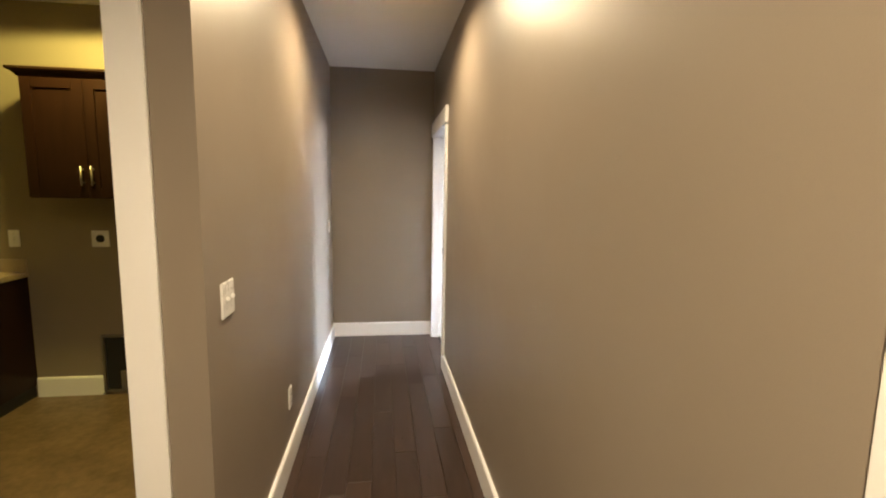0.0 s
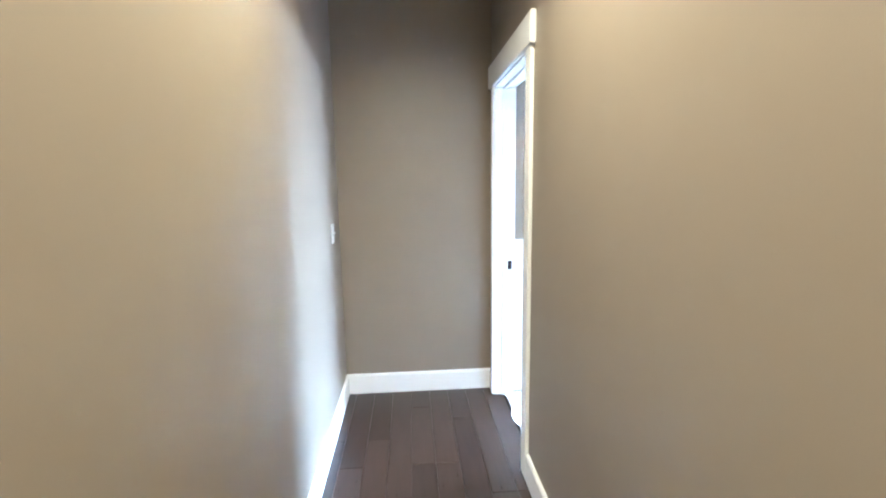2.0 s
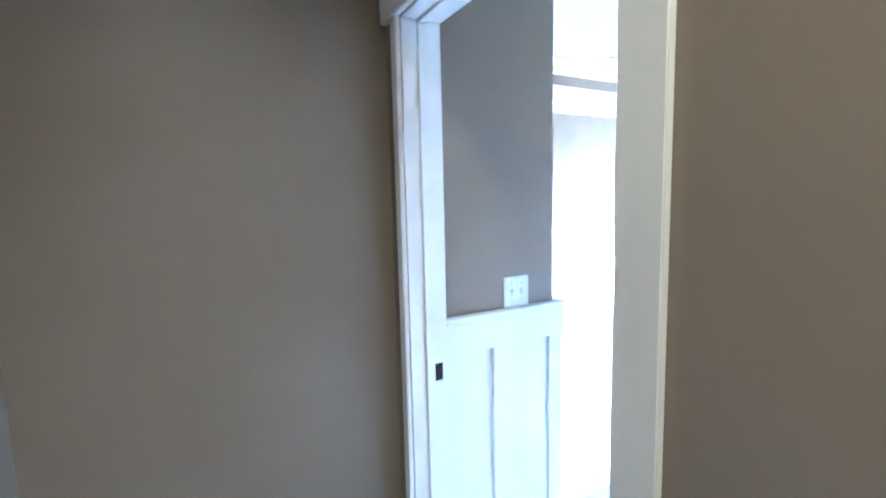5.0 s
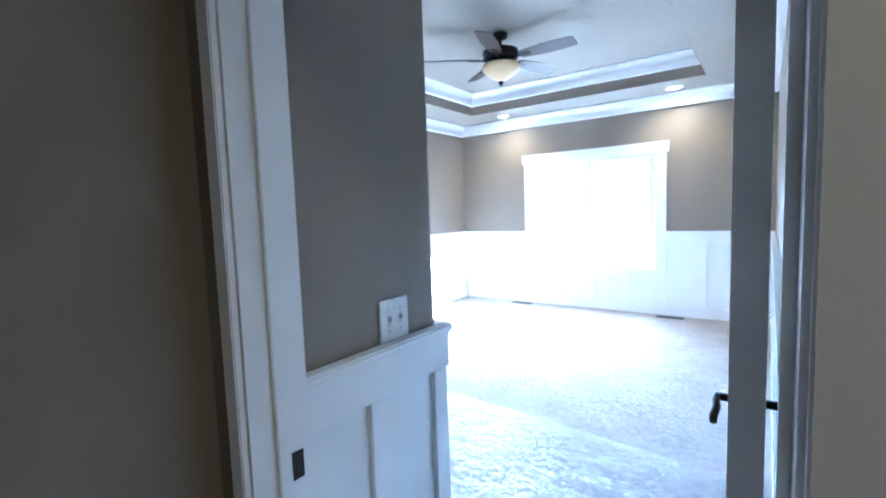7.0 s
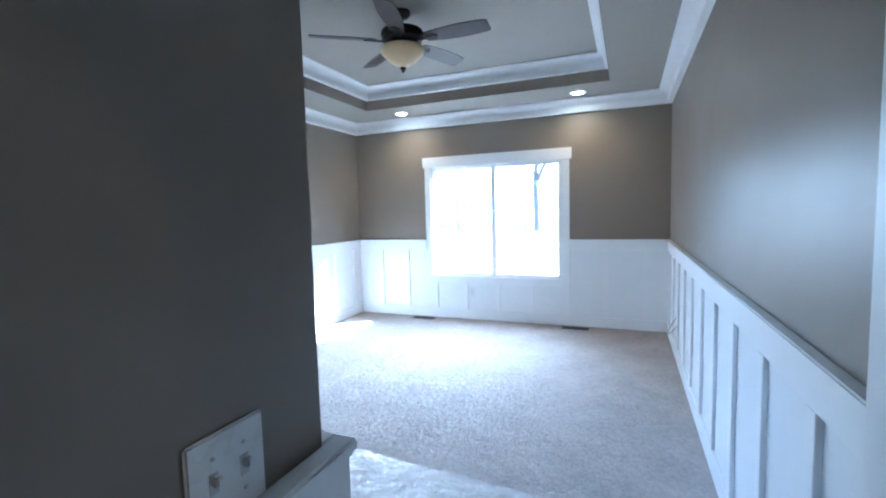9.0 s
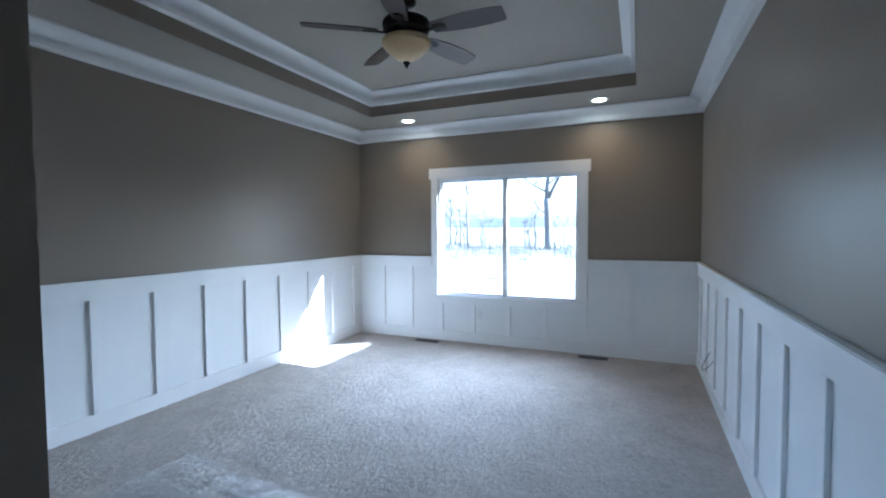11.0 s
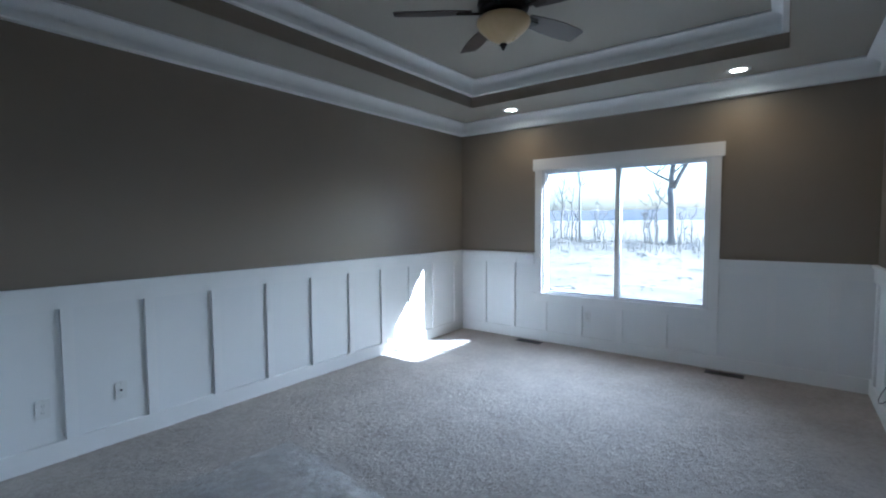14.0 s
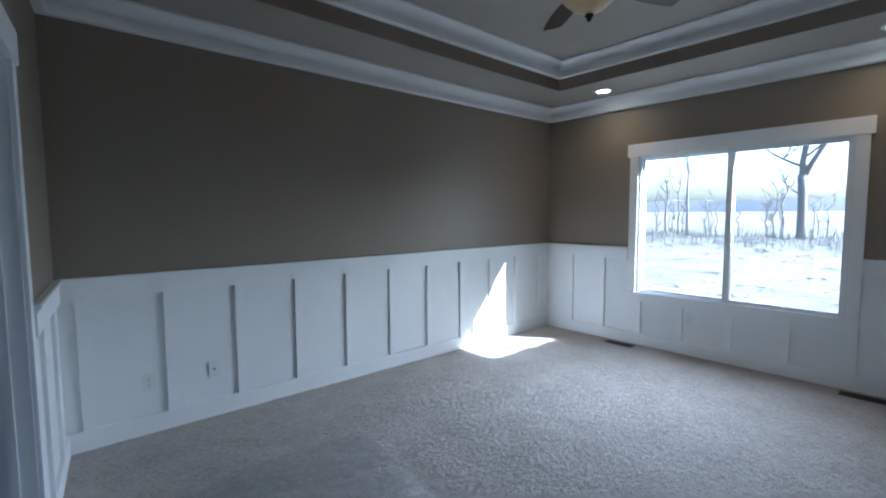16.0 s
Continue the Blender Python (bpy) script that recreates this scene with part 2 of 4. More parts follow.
def tube(bm, pts, radii, steps=8):
    """A round tube through pts."""
    rings = []
    for i, p in enumerate(pts):
        d = (pts[min(i + 1, len(pts) - 1)] - pts[max(i - 1, 0)]).normalized()
        u = d.orthogonal().normalized() if i == 0 else (rings[-1][1] - d * rings[-1][1].dot(d)).normalized()
        w = d.cross(u)
        ring = [bm.verts.new(p + radii[i] * (math.cos(2 * math.pi * k / steps) * u + math.sin(2 * math.pi * k / steps) * w)) for k in range(steps)]
        rings.append((ring, u))
    for (a, _), (b, _) in zip(rings, rings[1:]):
        for k in range(steps):
            bm.faces.new((a[k], a[(k + 1) % steps], b[(k + 1) % steps], b[k]))
    bm.faces.new(rings[0][0])
    bm.faces.new(list(reversed(rings[-1][0])))
    return bm


def molding(bm, profile, path, closed=False):
    """Sweeps a profile of (out, z) along a plan path, mitred; out points to the left of the way."""
    n = len(path)
    rings = []
    for i in range(n):
        p = Vector(path[i])
        a = (p - Vector(path[i - 1])).normalized() if (closed or i) else None
        b = (Vector(path[(i + 1) % n]) - p).normalized() if (closed or i < n - 1) else None
        a, b = a or b, b or a
        na, nb = Vector((-a.y, a.x)), Vector((-b.y, b.x))
        mit = (na + nb) / (1 + na.dot(nb))
        rings.append([bm.verts.new((p.x + mit.x * o, p.y + mit.y * o, z)) for o, z in profile])
    k = len(profile)
    for i in range(n if closed else n - 1):
        a, b = rings[i], rings[(i + 1) % n]
        for j in range(k):
            bm.faces.new((a[j], a[(j + 1) % k], b[(j + 1) % k], b[j]))
    if not closed:
        bm.faces.new(rings[0])
        bm.faces.new(list(reversed(rings[-1])))
    return bm


# ---- structure: shell ----
wall_hall_west = structure(boxes("wall_hall_west", [(-0.12, 0, YL0 + 0.12, 0, 0, HH)], TAUPE), "taupe painted wall with a satin sheen along the hall", "wall")
wall_hall_end = structure(boxes("wall_hall_end", [(-0.12, XH, 0, 0.12, 0, HH)], TAUPE), "taupe painted end wall of the narrow hall", "wall")
wall_hall_east = structure(boxes("wall_hall_east", [(XH, XB, -4.362, D0 - 0.02, 0, HH), (XH, XB, D1 + 0.02, 0.12, 0, HH), (XH, XB, D0 - 0.02, D1 + 0.02, DH + 0.02, HH),
    (XH, XB, -6.5, -5.162, 0, HH), (XH, XB, -5.162, -4.362, 2.06, HH)], TAUPE), "taupe painted wall between hall and bedroom", "wall")
wall_laundry_front = structure(boxes("wall_laundry_front", [(-0.198, 0, YL0, YL0 + 0.12, 0, HH), (-1.04, -0.198, YL0, YL0 + 0.12, 2.06, HH), (-2.9, -1.04, YL0, YL0 + 0.12, 0, HH)], TAUPE), "taupe wall beside the laundry doorway", "wall")
wall_laundry_back = structure(boxes("wall_laundry_back", [(-2.9, -0.12, YL1, YL1 + 0.1, 0, HH)], TAUPE), "taupe laundry wall in warm yellow lamp light", "wall")
wall_laundry_west = structure(boxes("wall_laundry_west", [(-3.0, -2.9, -6.5, YL1 + 0.1, 0, HH)], TAUPE), "plain taupe painted wall closing the laundry", "wall")
wall_foyer = structure(boxes("wall_foyer", [(-3.0, XB, -6.62, -6.5, 0, HH)], TAUPE), "plain taupe painted wall behind the hall", "wall")
wall_stub = structure(boxes("wall_stub", [(XB, XS, YSW, 0.05, 0, HB)], TAUPE), "short taupe wall end inside the bedroom door", "wall")
wall_north = structure(boxes("wall_north", [(1.5, XE + 0.16, YN, YN + 0.12, 0, HU)], TAUPE), "long taupe bedroom wall above white board-and-batten", "wall")
wall_south = structure(boxes("wall_south", [(XB, XE + 0.16, YS - 0.12, YS, 0, HU)], TAUPE), "taupe bedroom wall with daylight sheen above white panelling", "wall")
wall_east = structure(boxes("wall_east", [(XE, XE + 0.16, YS, WY0, 0, HU), (XE, XE + 0.16, WY1, YN, 0, HU), (XE, XE + 0.16, WY0, WY1, 0, WZ0), (XE, XE + 0.16, WY0, WY1, WZ1, HU)], TAUPE), "taupe bedroom wall around the wide window", "wall")
WEST_A, WEST_B = Vector((XS, YSW, 0)), Vector((1.965, YN, 0))
WEST_D = (WEST_B - WEST_A).normalized()
WEST_L = (WEST_B - WEST_A).length
# local frame of the west wall: x along it, y into the room, z up
WEST_M = Matrix(((WEST_D.x, WEST_D.y, 0, WEST_A.x), (WEST_D.y, -WEST_D.x, 0, WEST_A.y), (0, 0, 1, 0), (0, 0, 0, 1)))
C0, C1 = 1.34, 2.14   # closet doorway along the west wall
wall_west = structure(boxes("wall_west", [(0.13, C0 - 0.02, -0.12, 0, 0, HB), (C1 + 0.02, WEST_L, -0.12, 0, 0, HB), (C0 - 0.02, C1 + 0.02, -0.12, 0, DH + 0.02, HB)], TAUPE, m=WEST_M), "taupe bedroom wall with a cased doorway", "wall")
wall_closet = structure(boxes("wall_closet", [(0.2, 0.3, 0.12, YN, 0, HB)], TAUPE), "plain taupe wall closing the room behind", "wall")

floor_hall = structure(boxes("floor_hall", [(-3.0, XB - 0.06, -6.5, 0.05, -0.12, -0.012)], GAP), "dark brown wooden plank floor with a satin finish", "floor")
floor_laundry = structure(boxes("floor_laundry", [(-2.9, -0.12, YL0 + 0.03, YL1, -0.011, 0.0)], STONEV), "mottled tan stone-look vinyl floor", "floor")
ceiling_hall = structure(boxes("ceiling_hall", [(-3.0, XB, -6.62, 0.12, HH, HH + 0.12)], CEIL), "smooth white painted hall ceiling", "ceiling")
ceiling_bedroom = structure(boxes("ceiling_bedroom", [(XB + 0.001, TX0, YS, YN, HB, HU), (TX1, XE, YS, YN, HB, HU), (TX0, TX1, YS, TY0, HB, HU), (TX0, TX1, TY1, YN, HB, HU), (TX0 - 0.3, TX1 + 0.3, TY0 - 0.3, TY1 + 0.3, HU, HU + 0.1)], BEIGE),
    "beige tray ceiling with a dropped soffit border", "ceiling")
ceiling_closet = structure(boxes("ceiling_closet", [(0.2, XB, 0.12, YN, HB, HB + 0.1)], CEIL), "plain white closet ceiling", "ceiling")

# painted band and crown inside the tray, crown along the soffit
tray_band = structure(boxes("tray_band", [(TX0, TX0 + 0.008, TY0, TY1, HB + 0.001, HB + 0.2), (TX1 - 0.008, TX1, TY0, TY1, HB + 0.001, HB + 0.2), (TX0 + 0.008, TX1 - 0.008, TY0, TY0 + 0.008, HB + 0.001, HB + 0.2), (TX0 + 0.008, TX1 - 0.008, TY1 - 0.008, TY1, HB + 0.001, HB + 0.2)], TAUPE),
    "taupe painted vertical band inside the tray ceiling", "trim")


def crown_profile(top, drop, out):
    """Flat foot, cove and a thin top lip."""
    foot = 0.40 * out
    inner = foot - 0.024
    pts = [(0, top), (out, top), (out, top - 0.014), (out - 0.012, top - 0.016)]
    for i in range(1, 8):
        a = math.pi / 2 * i / 8
        pts.append((out - 0.012 - (out - 0.012 - inner) * math.sin(a), top - 0.016 - (0.60 * drop - 0.016) * (1 - math.cos(a))))
    pts += [(inner, top - 0.61 * drop), (foot, top - 0.62 * drop), (foot, top - 0.95 * drop), (foot - 0.008, top - drop), (0, top - drop)]
    return pts


bm = molding(bmesh.new(), crown_profile(HU - 0.001, 0.153, 0.11), [(TX0 + 0.008, TY0 + 0.008), (TX1 - 0.008, TY0 + 0.008), (TX1 - 0.008, TY1 - 0.008), (TX0 + 0.008, TY1 - 0.008)], True)
crown_tray = structure(part("crown_molding", bm, WHITE), "white crown molding around the raised tray", "trim")
bm = molding(bmesh.new(), crown_profile(HB - 0.001, 0.145, 0.14), [(XB, YS), (XE, YS), (XE, YN), (WEST_B.x, WEST_B.y), (XS, YSW), (XB, YSW)], True)
crown_wall = structure(part("crown_molding", bm, WHITE), "white crown molding along the bedroom walls", "trim")


# ---- carpet ----
def carpet():
    bm = bmesh.new()
    x0, x1, y0, y1, s = XH + 0.07, XE, YS, YN, 0.03
    nx, ny = int((x1 - x0) / s), int((y1 - y0) / s)
    g = [[bm.verts.new((x0 + (x1 - x0) * i / nx, y0 + (y1 - y0) * j / ny, 0.012 + 0.004 * noise.noise((i * 0.9, j * 0.9, 0)) + 0.003 * noise.noise((i * 0.17, j * 0.17, 5)))) for j in range(ny + 1)] for i in range(nx + 1)]
    for i in range(nx):
        for j in range(ny):
            bm.faces.new((g[i][j], g[i + 1][j], g[i + 1][j + 1], g[i][j + 1]))
    return part("floor_carpet", bm, CARPET, smooth=True)


floor_carpet = structure(carpet(), "thick greige cut-pile carpet, freshly laid", "carpet")
subfloor = structure(boxes("floor_base", [(0.2, XE + 0.16, YS - 0.12, YN + 0.12, -0.12, -0.02)], GAP), "plain dark base under the bedroom floor", "floor")


# ---- board-and-batten ----
def wainscot(wall, length, stiles, m, gaps=(), ends=(0, 0), skip=()):
    """White panelling in a wall's local frame: x along it, y into the room. gaps: (from, to) with no panelling."""
    cuts = [ends[0]]
    for a, b in gaps:
        cuts += [a, b]
    cuts.append(length - ends[1])
    for a, b in zip(cuts[::2], cuts[1::2]):
        # boards that meet a panelled wall in a corner run up to that wall's own boards
        pa, pb = a - (0.0365 if a == 0.043 else 0), b + (0.0365 if ends[1] == 0.043 and b == cuts[-1] else 0)
        ba, bb = a - (0.0205 if a == 0.043 else 0), b + (0.0205 if ends[1] == 0.043 and b == cuts[-1] else 0)
        boxes("backing_panel", [(pa, pb, 0, 0.006, 0, RAIL - 0.03)], PANEL, wall, m=m)
        boxes("baseboard", [(ba, bb, 0.006, 0.024, 0, 0.137)], WHITE, wall, m=m, bevel=0.002)
        boxes("rail_board", [(ba, bb, 0.006, 0.024, 0.942, RAIL - 0.022)], WHITE, wall, m=m, bevel=0.002)
        boxes("chair_rail", [(a, b, -0.001, 0.042, RAIL - 0.022, RAIL)], WHITE, wall, "white cap with rounded nose", m=m, bevel=0.005)
        boxes("cove_strip", [(a, b, 0.022, 0.032, RAIL - 0.034, RAIL - 0.022)], WHITE, wall, m=m, bevel=0.003)
    for s in stiles:
        if any(a - 0.03 < s < b + 0.03 for a, b in gaps):
            continue
        boxes("stile", [(s - 0.032, s + 0.032, 0.006, 0.024, 0.137, 0.942)], WHITE, wall, m=m, bevel=0.002)


def frame_at(x, y, along):
    """Local frame with its origin at (x, y), x along the way given, y to the right of it."""
    d = Vector(along).normalized()
    return Matrix(((d.x, d.y, 0, x), (d.y, -d.x, 0, y), (0, 0, 1, 0), (0, 0, 0, 1)))


NORTH_M = frame_at(1.965, YN, (1, 0))
wainscot(wall_north, XE - 1.965, [2.085 + 0.4515 * i - 1.965 for i in range(11)], NORTH_M, ends=(0.006, 0.0))
SOUTH_M = Matrix(((1, 0, 0, XB), (0, 1, 0, YS), (0, 0, 1, 0), (0, 0, 0, 1)))
wainscot(wall_south, XE - XB, [1.525 + 0.4605 * i - XB for i in range(12)], SOUTH_M, ends=(0.02, 0.0))
EAST_M = Matrix(((0, -1, 0, XE), (1, 0, 0, YS), (0, 0, 1, 0), (0, 0, 0, 1)))
CASE0, CASE1 = WY0 - 0.094, WY1 + 0.094
wainscot(wall_east, YN - YS, [y + 0.005 - YS for y in (2.75, 2.333, -0.297, -0.732)], EAST_M, gaps=[(CASE0 - YS, CASE1 - YS)], ends=(0.043, 0.043))
STUB_M = frame_at(XB, YSW, (1, 0))
wainscot(wall_stub, XS - XB + 0.042, [0.245, 0.515], STUB_M, ends=(0.003, 0.0))
wainscot(wall_west, WEST_L, [0.05, 0.48, 0.91, C1 + 0.30, C1 + 0.75], WEST_M, gaps=[(C0 - 0.095, C1 + 0.095)], ends=(0.0, 0.043))
# panelling below the window
wd = wall_east
boxes("backing_panel", [(CASE0 - YS, CASE1 - YS, 0, 0.006, 0, 0.49)], PANEL, wd, m=EAST_M)
boxes("baseboard", [(CASE0 - YS, CASE1 - YS, 0.006, 0.024, 0, 0.137)], WHITE, wd, m=EAST_M, bevel=0.002)
for y in (1.905, 1.473, 1.030, 0.592, 0.150):
    boxes("stile", [(y - 0.027 - YS, y + 0.037 - YS, 0.006, 0.024, 0.137, 0.49)], WHITE, wd, m=EAST_M, bevel=0.002)


# ---- hall baseboards ----
def baseboard(path, label="tall white painted baseboard with an eased top"):
    prof = [(0, 0), (0.016, 0), (0.016, 0.128), (0.012, 0.137), (0.005, 0.142), (0, 0.142)]
    bm = molding(bmesh.new(), prof, path)
    return structure(part("baseboard", bm, WHITE), label, "baseboard")


baseboard([(XH, D1 + 0.048), (XH, 0), (0, 0), (0, YL0), (-0.115, YL0)])
baseboard([(XH, -4.288), (XH, D0 - 0.093)])
baseboard([(-0.12, YL1), (-1.10, YL1)])
baseboard([(-1.506, YL1), (-1.94, YL1)])


# ---- doorways ----
def doorway(name, m, width, height, depth, label, case=0.086, sides=(1, 1), heads=(1, 1), over=0.022, reveal=0.006, thin=None, far_over=None, inner_far=True):
    """Jambs, stops and casings in a local frame: x across the opening, y from one face (0) to the other (depth), z up."""
    top = new(name)
    structure(top, label, "door frame")
    boxes("jamb", [(-0.019, 0, -0.002, depth + 0.002, 0, height)], WHITE, top, m=m, bevel=0.001)
    boxes("jamb", [(width, width + 0.019, -0.002, depth + 0.002, 0, height)], WHITE, top, m=m, bevel=0.001)
    boxes("head_jamb", [(-0.019, width + 0.019, -0.002, depth + 0.002, height, height + 0.019)], WHITE, top, m=m, bevel=0.001)
    mid = depth - 0.052
    boxes("stop", [(0, 0.011, mid - 0.03, mid, 0, height - 0.011)], WHITE, top, m=m, bevel=0.002)
    boxes("stop", [(width - 0.011, width, mid - 0.03, mid, 0, height - 0.011)], WHITE, top, m=m, bevel=0.002)
    boxes("stop", [(0, width, mid - 0.03, mid, height - 0.011, height)], WHITE, top, m=m, bevel=0.002)
    for face, (y0, y1, yc) in enumerate(((-0.018, -0.0005, -0.026), (depth + 0.0005, depth + 0.018, depth + 0.026))):
        if not sides[face]:
            continue
        boxes("casing", [(-case - reveal, -reveal, y0, y1, 0, height + reveal)], WHITE, top, m=m, bevel=0.0025)
        if face == 0 or inner_far:
            boxes("casing", [(width + reveal, width + (thin or case) + reveal, y0, y1, 0, height + reveal)], WHITE, top, m=m, bevel=0.0025)
        if heads[face]:
            ya, yb = min(y0, yc), max(y1, yc)
            boxes("header", [(-case - reveal - over, width + (thin or case) + reveal + (far_over or over), ya, yb, height + reveal, height + reveal + 0.135)], WHITE, top, m=m, bevel=0.003)
    return top


DOOR_M = Matrix(((0, 1, 0, XH), (1, 0, 0, D0), (0, 0, 1, 0), (0, 0, 0, 1)))
door_frame_1 = doorway("door_frame_1", DOOR_M, D1 - D0, DH, HT, "white painted door casing with a flat header", thin=0.041, far_over=0.062, heads=(1, 0), inner_far=False)
LAUN_M = Matrix(((1, 0, 0, -1.02), (0, 1, 0, YL0), (0, 0, 1, 0), (0, 0, 0, 1)))
door_frame_2 = doorway("door_frame_2", LAUN_M, 0.802, 2.04, 0.12, "white painted casing around the laundry doorway", case=0.096)
FOY_M = Matrix(((0, 1, 0, XH), (1, 0, 0, -5.142), (0, 0, 1, 0), (0, 0, 0, 1)))
door_frame_3 = doorway("door_frame_3", FOY_M, 0.76, 2.04, HT, "white painted casing beside the hall wall", sides=(1, 0))
CLOS_M = WEST_M @ Matrix(((1, 0, 0, C0), (0, 1, 0, -0.12), (0, 0, 1, 0), (0, 0, 0, 1)))
door_frame_4 = doorway("door_frame_4", CLOS_M, C1 - C0, DH, 0.12, "white painted casing around the closet doorway", case=0.085)


# ---- bedroom door ----
def door_leaf(width, height, thick=0.035):
    """Three-panel door in its own frame: x from the hinge, y through the leaf, z up."""
    top = new("door")
    s = 0.12
    mid0, mid1 = width / 2 - 0.06, width / 2 + 0.06
    for a, b in ((0, s), (width - s, width)):
        boxes("door_stile", [(a, b, 0, thick, 0, height)], WHITE, top, bevel=0.002)
    for a, b in ((0, 0.235), (1.375, 1.49), (height - s, height)):
        boxes("door_rail", [(s, width - s, 0, thick, a, b)], WHITE, top, bevel=0.002)
    boxes("door_stile", [(mid0, mid1, 0, thick, 0.235, 1.375)], WHITE, top, bevel=0.002)
    for a, b, c, d in ((s, mid0, 0.235, 1.375), (mid1, width - s, 0.235, 1.375), (s, width - s, 1.49, height - s)):
        boxes("door_panel", [(a - 0.002, b + 0.002, 0.011, thick - 0.011, c - 0.002, d + 0.002)], PANEL, top)
    return top


def lever(parent, x, y, z, way):
    """Dark lever handle: square rose, round neck and a flat arm towards the hinge. way: +1 or -1, out of the leaf."""
    boxes("rose", [(x - 0.032, x + 0.032, min(y, y + way * 0.009), max(y, y + way * 0.009), z - 0.032, z + 0.032)], BLACK, parent, "dark bronze square rose", bevel=0.003)
    bm = bmesh.new()
    tube(bm, [Vector((x, y + way * 0.009, z)), Vector((x, y + way * 0.058, z))], [0.011, 0.010], 14)
    arm = [Vector((x - 0.012 * i, y + way * (0.056 + 0.002 * math.sin(i)), z - 0.0009 * i * i * 0.35)) for i in range(10)]
    tube(bm, arm, [0.011] + [0.0095] * 8 + [0.008], 10)
    part("lever", bm, BLACK, parent, "dark bronze lever", smooth=True)


DW = D1 - D0 - 0.006
door_1 = structure(door_leaf(DW, DH - 0.012), "white three-panel door standing open into the bedroom", "door")
lever(door_1, DW - 0.065, 0.035, 0.92, 1)
lever(door_1, DW - 0.065, 0.0, 0.92, -1)
boxes("latch_plate", [(DW - 0.0005, DW + 0.0015, 0.006, 0.029, 0.89, 0.95)], BLACK, door_1, "dark latch plate")
for z in (0.25, 1.02, 1.82):
    bm = tube(bmesh.new(), [Vector((-0.006, 0.037, z - 0.045)), Vector((-0.006, 0.037, z + 0.045))], [0.006, 0.006], 10)
    part("hinge", bm, BLACK, door_1, "dark hinge knuckle")
door_1.matrix_world = pose(XB + 0.004, D0 + 0.020, 0.010, 0, 0, 0.7)

door_2 = structure(door_leaf(0.754, 2.028), "white closed panel door beside the hall", "door")
door_2.matrix_world = pose(XH + 0.05, -5.139, 0.008, 0, 0, 90)


def strike(x, y, z, m=None):
    top = new("strike_plate")
    boxes("plate", [(x - 0.014, x + 0.014, y - 0.0022, y, z - 0.03, z + 0.03)], BLACK, top, bevel=0.0008)
    boxes("recess", [(x - 0.006, x + 0.006, y - 0.003, y - 0.0023, z - 0.013, z + 0.013)], DARK, top)
    tagged(top, "dark bronze strike plate let into the white jamb", "strike plate")
    if m:
        top.matrix_world = m
    return top


strike(XH + 0.100, D1 - 0.0001, 0.912)
strike(0, 0, 0, WEST_M @ pose(C1, -0.085, 0.93, 0, 0, -90) @ pose(0, 0, 0, 0, 0, 180))


# ---- window ----
def window():
    top = structure(new("window_1"), "wide white two-pane sliding window with daylight outside", "window")
    X = XE
    # deep white lining of the opening
    boxes("window_frame", [(X, X + 0.15, WY0, WY0 + 0.012, WZ0, WZ1), (X, X + 0.15, WY1 - 0.012, WY1, WZ0, WZ1), (X, X + 0.15, WY0 + 0.012, WY1 - 0.012, WZ1 - 0.012, WZ1), (X, X + 0.15, WY0 + 0.012, WY1 - 0.012, WZ0, WZ0 + 0.012)], WHITE, top)
    g0, g1, h0, h1 = WY0 + 0.012, WY1 - 0.012, WZ0 + 0.012, WZ1 - 0.012
    f = 0.011
    boxes("outer_frame", [(X + 0.006, X + 0.10, g0, g0 + f, h0, h1), (X + 0.006, X + 0.10, g1 - f, g1, h0, h1), (X + 0.006, X + 0.10, g0 + f, g1 - f, h1 - f, h1), (X + 0.006, X + 0.10, g0 + f, g1 - f, h0, h0 + f)], VINYL, top, bevel=0.002)
    mid = (g0 + g1) / 2
    for a, b, xs in ((g0 + f, mid + 0.027, 0.020), (mid - 0.027, g1 - f, 0.052)):
        s = 0.018
        sash = boxes("sash", [(X + xs, X + xs + 0.028, a, a + s, h0 + f, h1 - f), (X + xs, X + xs + 0.028, b - s, b, h0 + f, h1 - f), (X + xs, X + xs + 0.028, a + s, b - s, h1 - f - s, h1 - f), (X + xs, X + xs + 0.028, a + s, b - s, h0 + f, h0 + f + s)], VINYL, top, bevel=0.002)
        pane = boxes("pane", [(X + xs + 0.011, X + xs + 0.016, a + s - 0.004, b - s + 0.004, h0 + f + s - 0.004, h1 - f - s + 0.004)], GLASS, sash, "clear glass pane")
        pane.visible_shadow = False
        boxes("sash_latch", [(X + xs - 0.012, X + xs, a + 0.25, a + 0.33, h0 + f + 0.004, h0 + f + 0.02)], VINYL, sash, "small white latch", bevel=0.003)
    boxes("meeting_stile", [(X + 0.010, X + 0.0195, mid - 0.026, mid + 0.026, h0 + f, h1 - f)], VINYL, top, bevel=0.002)
    return top


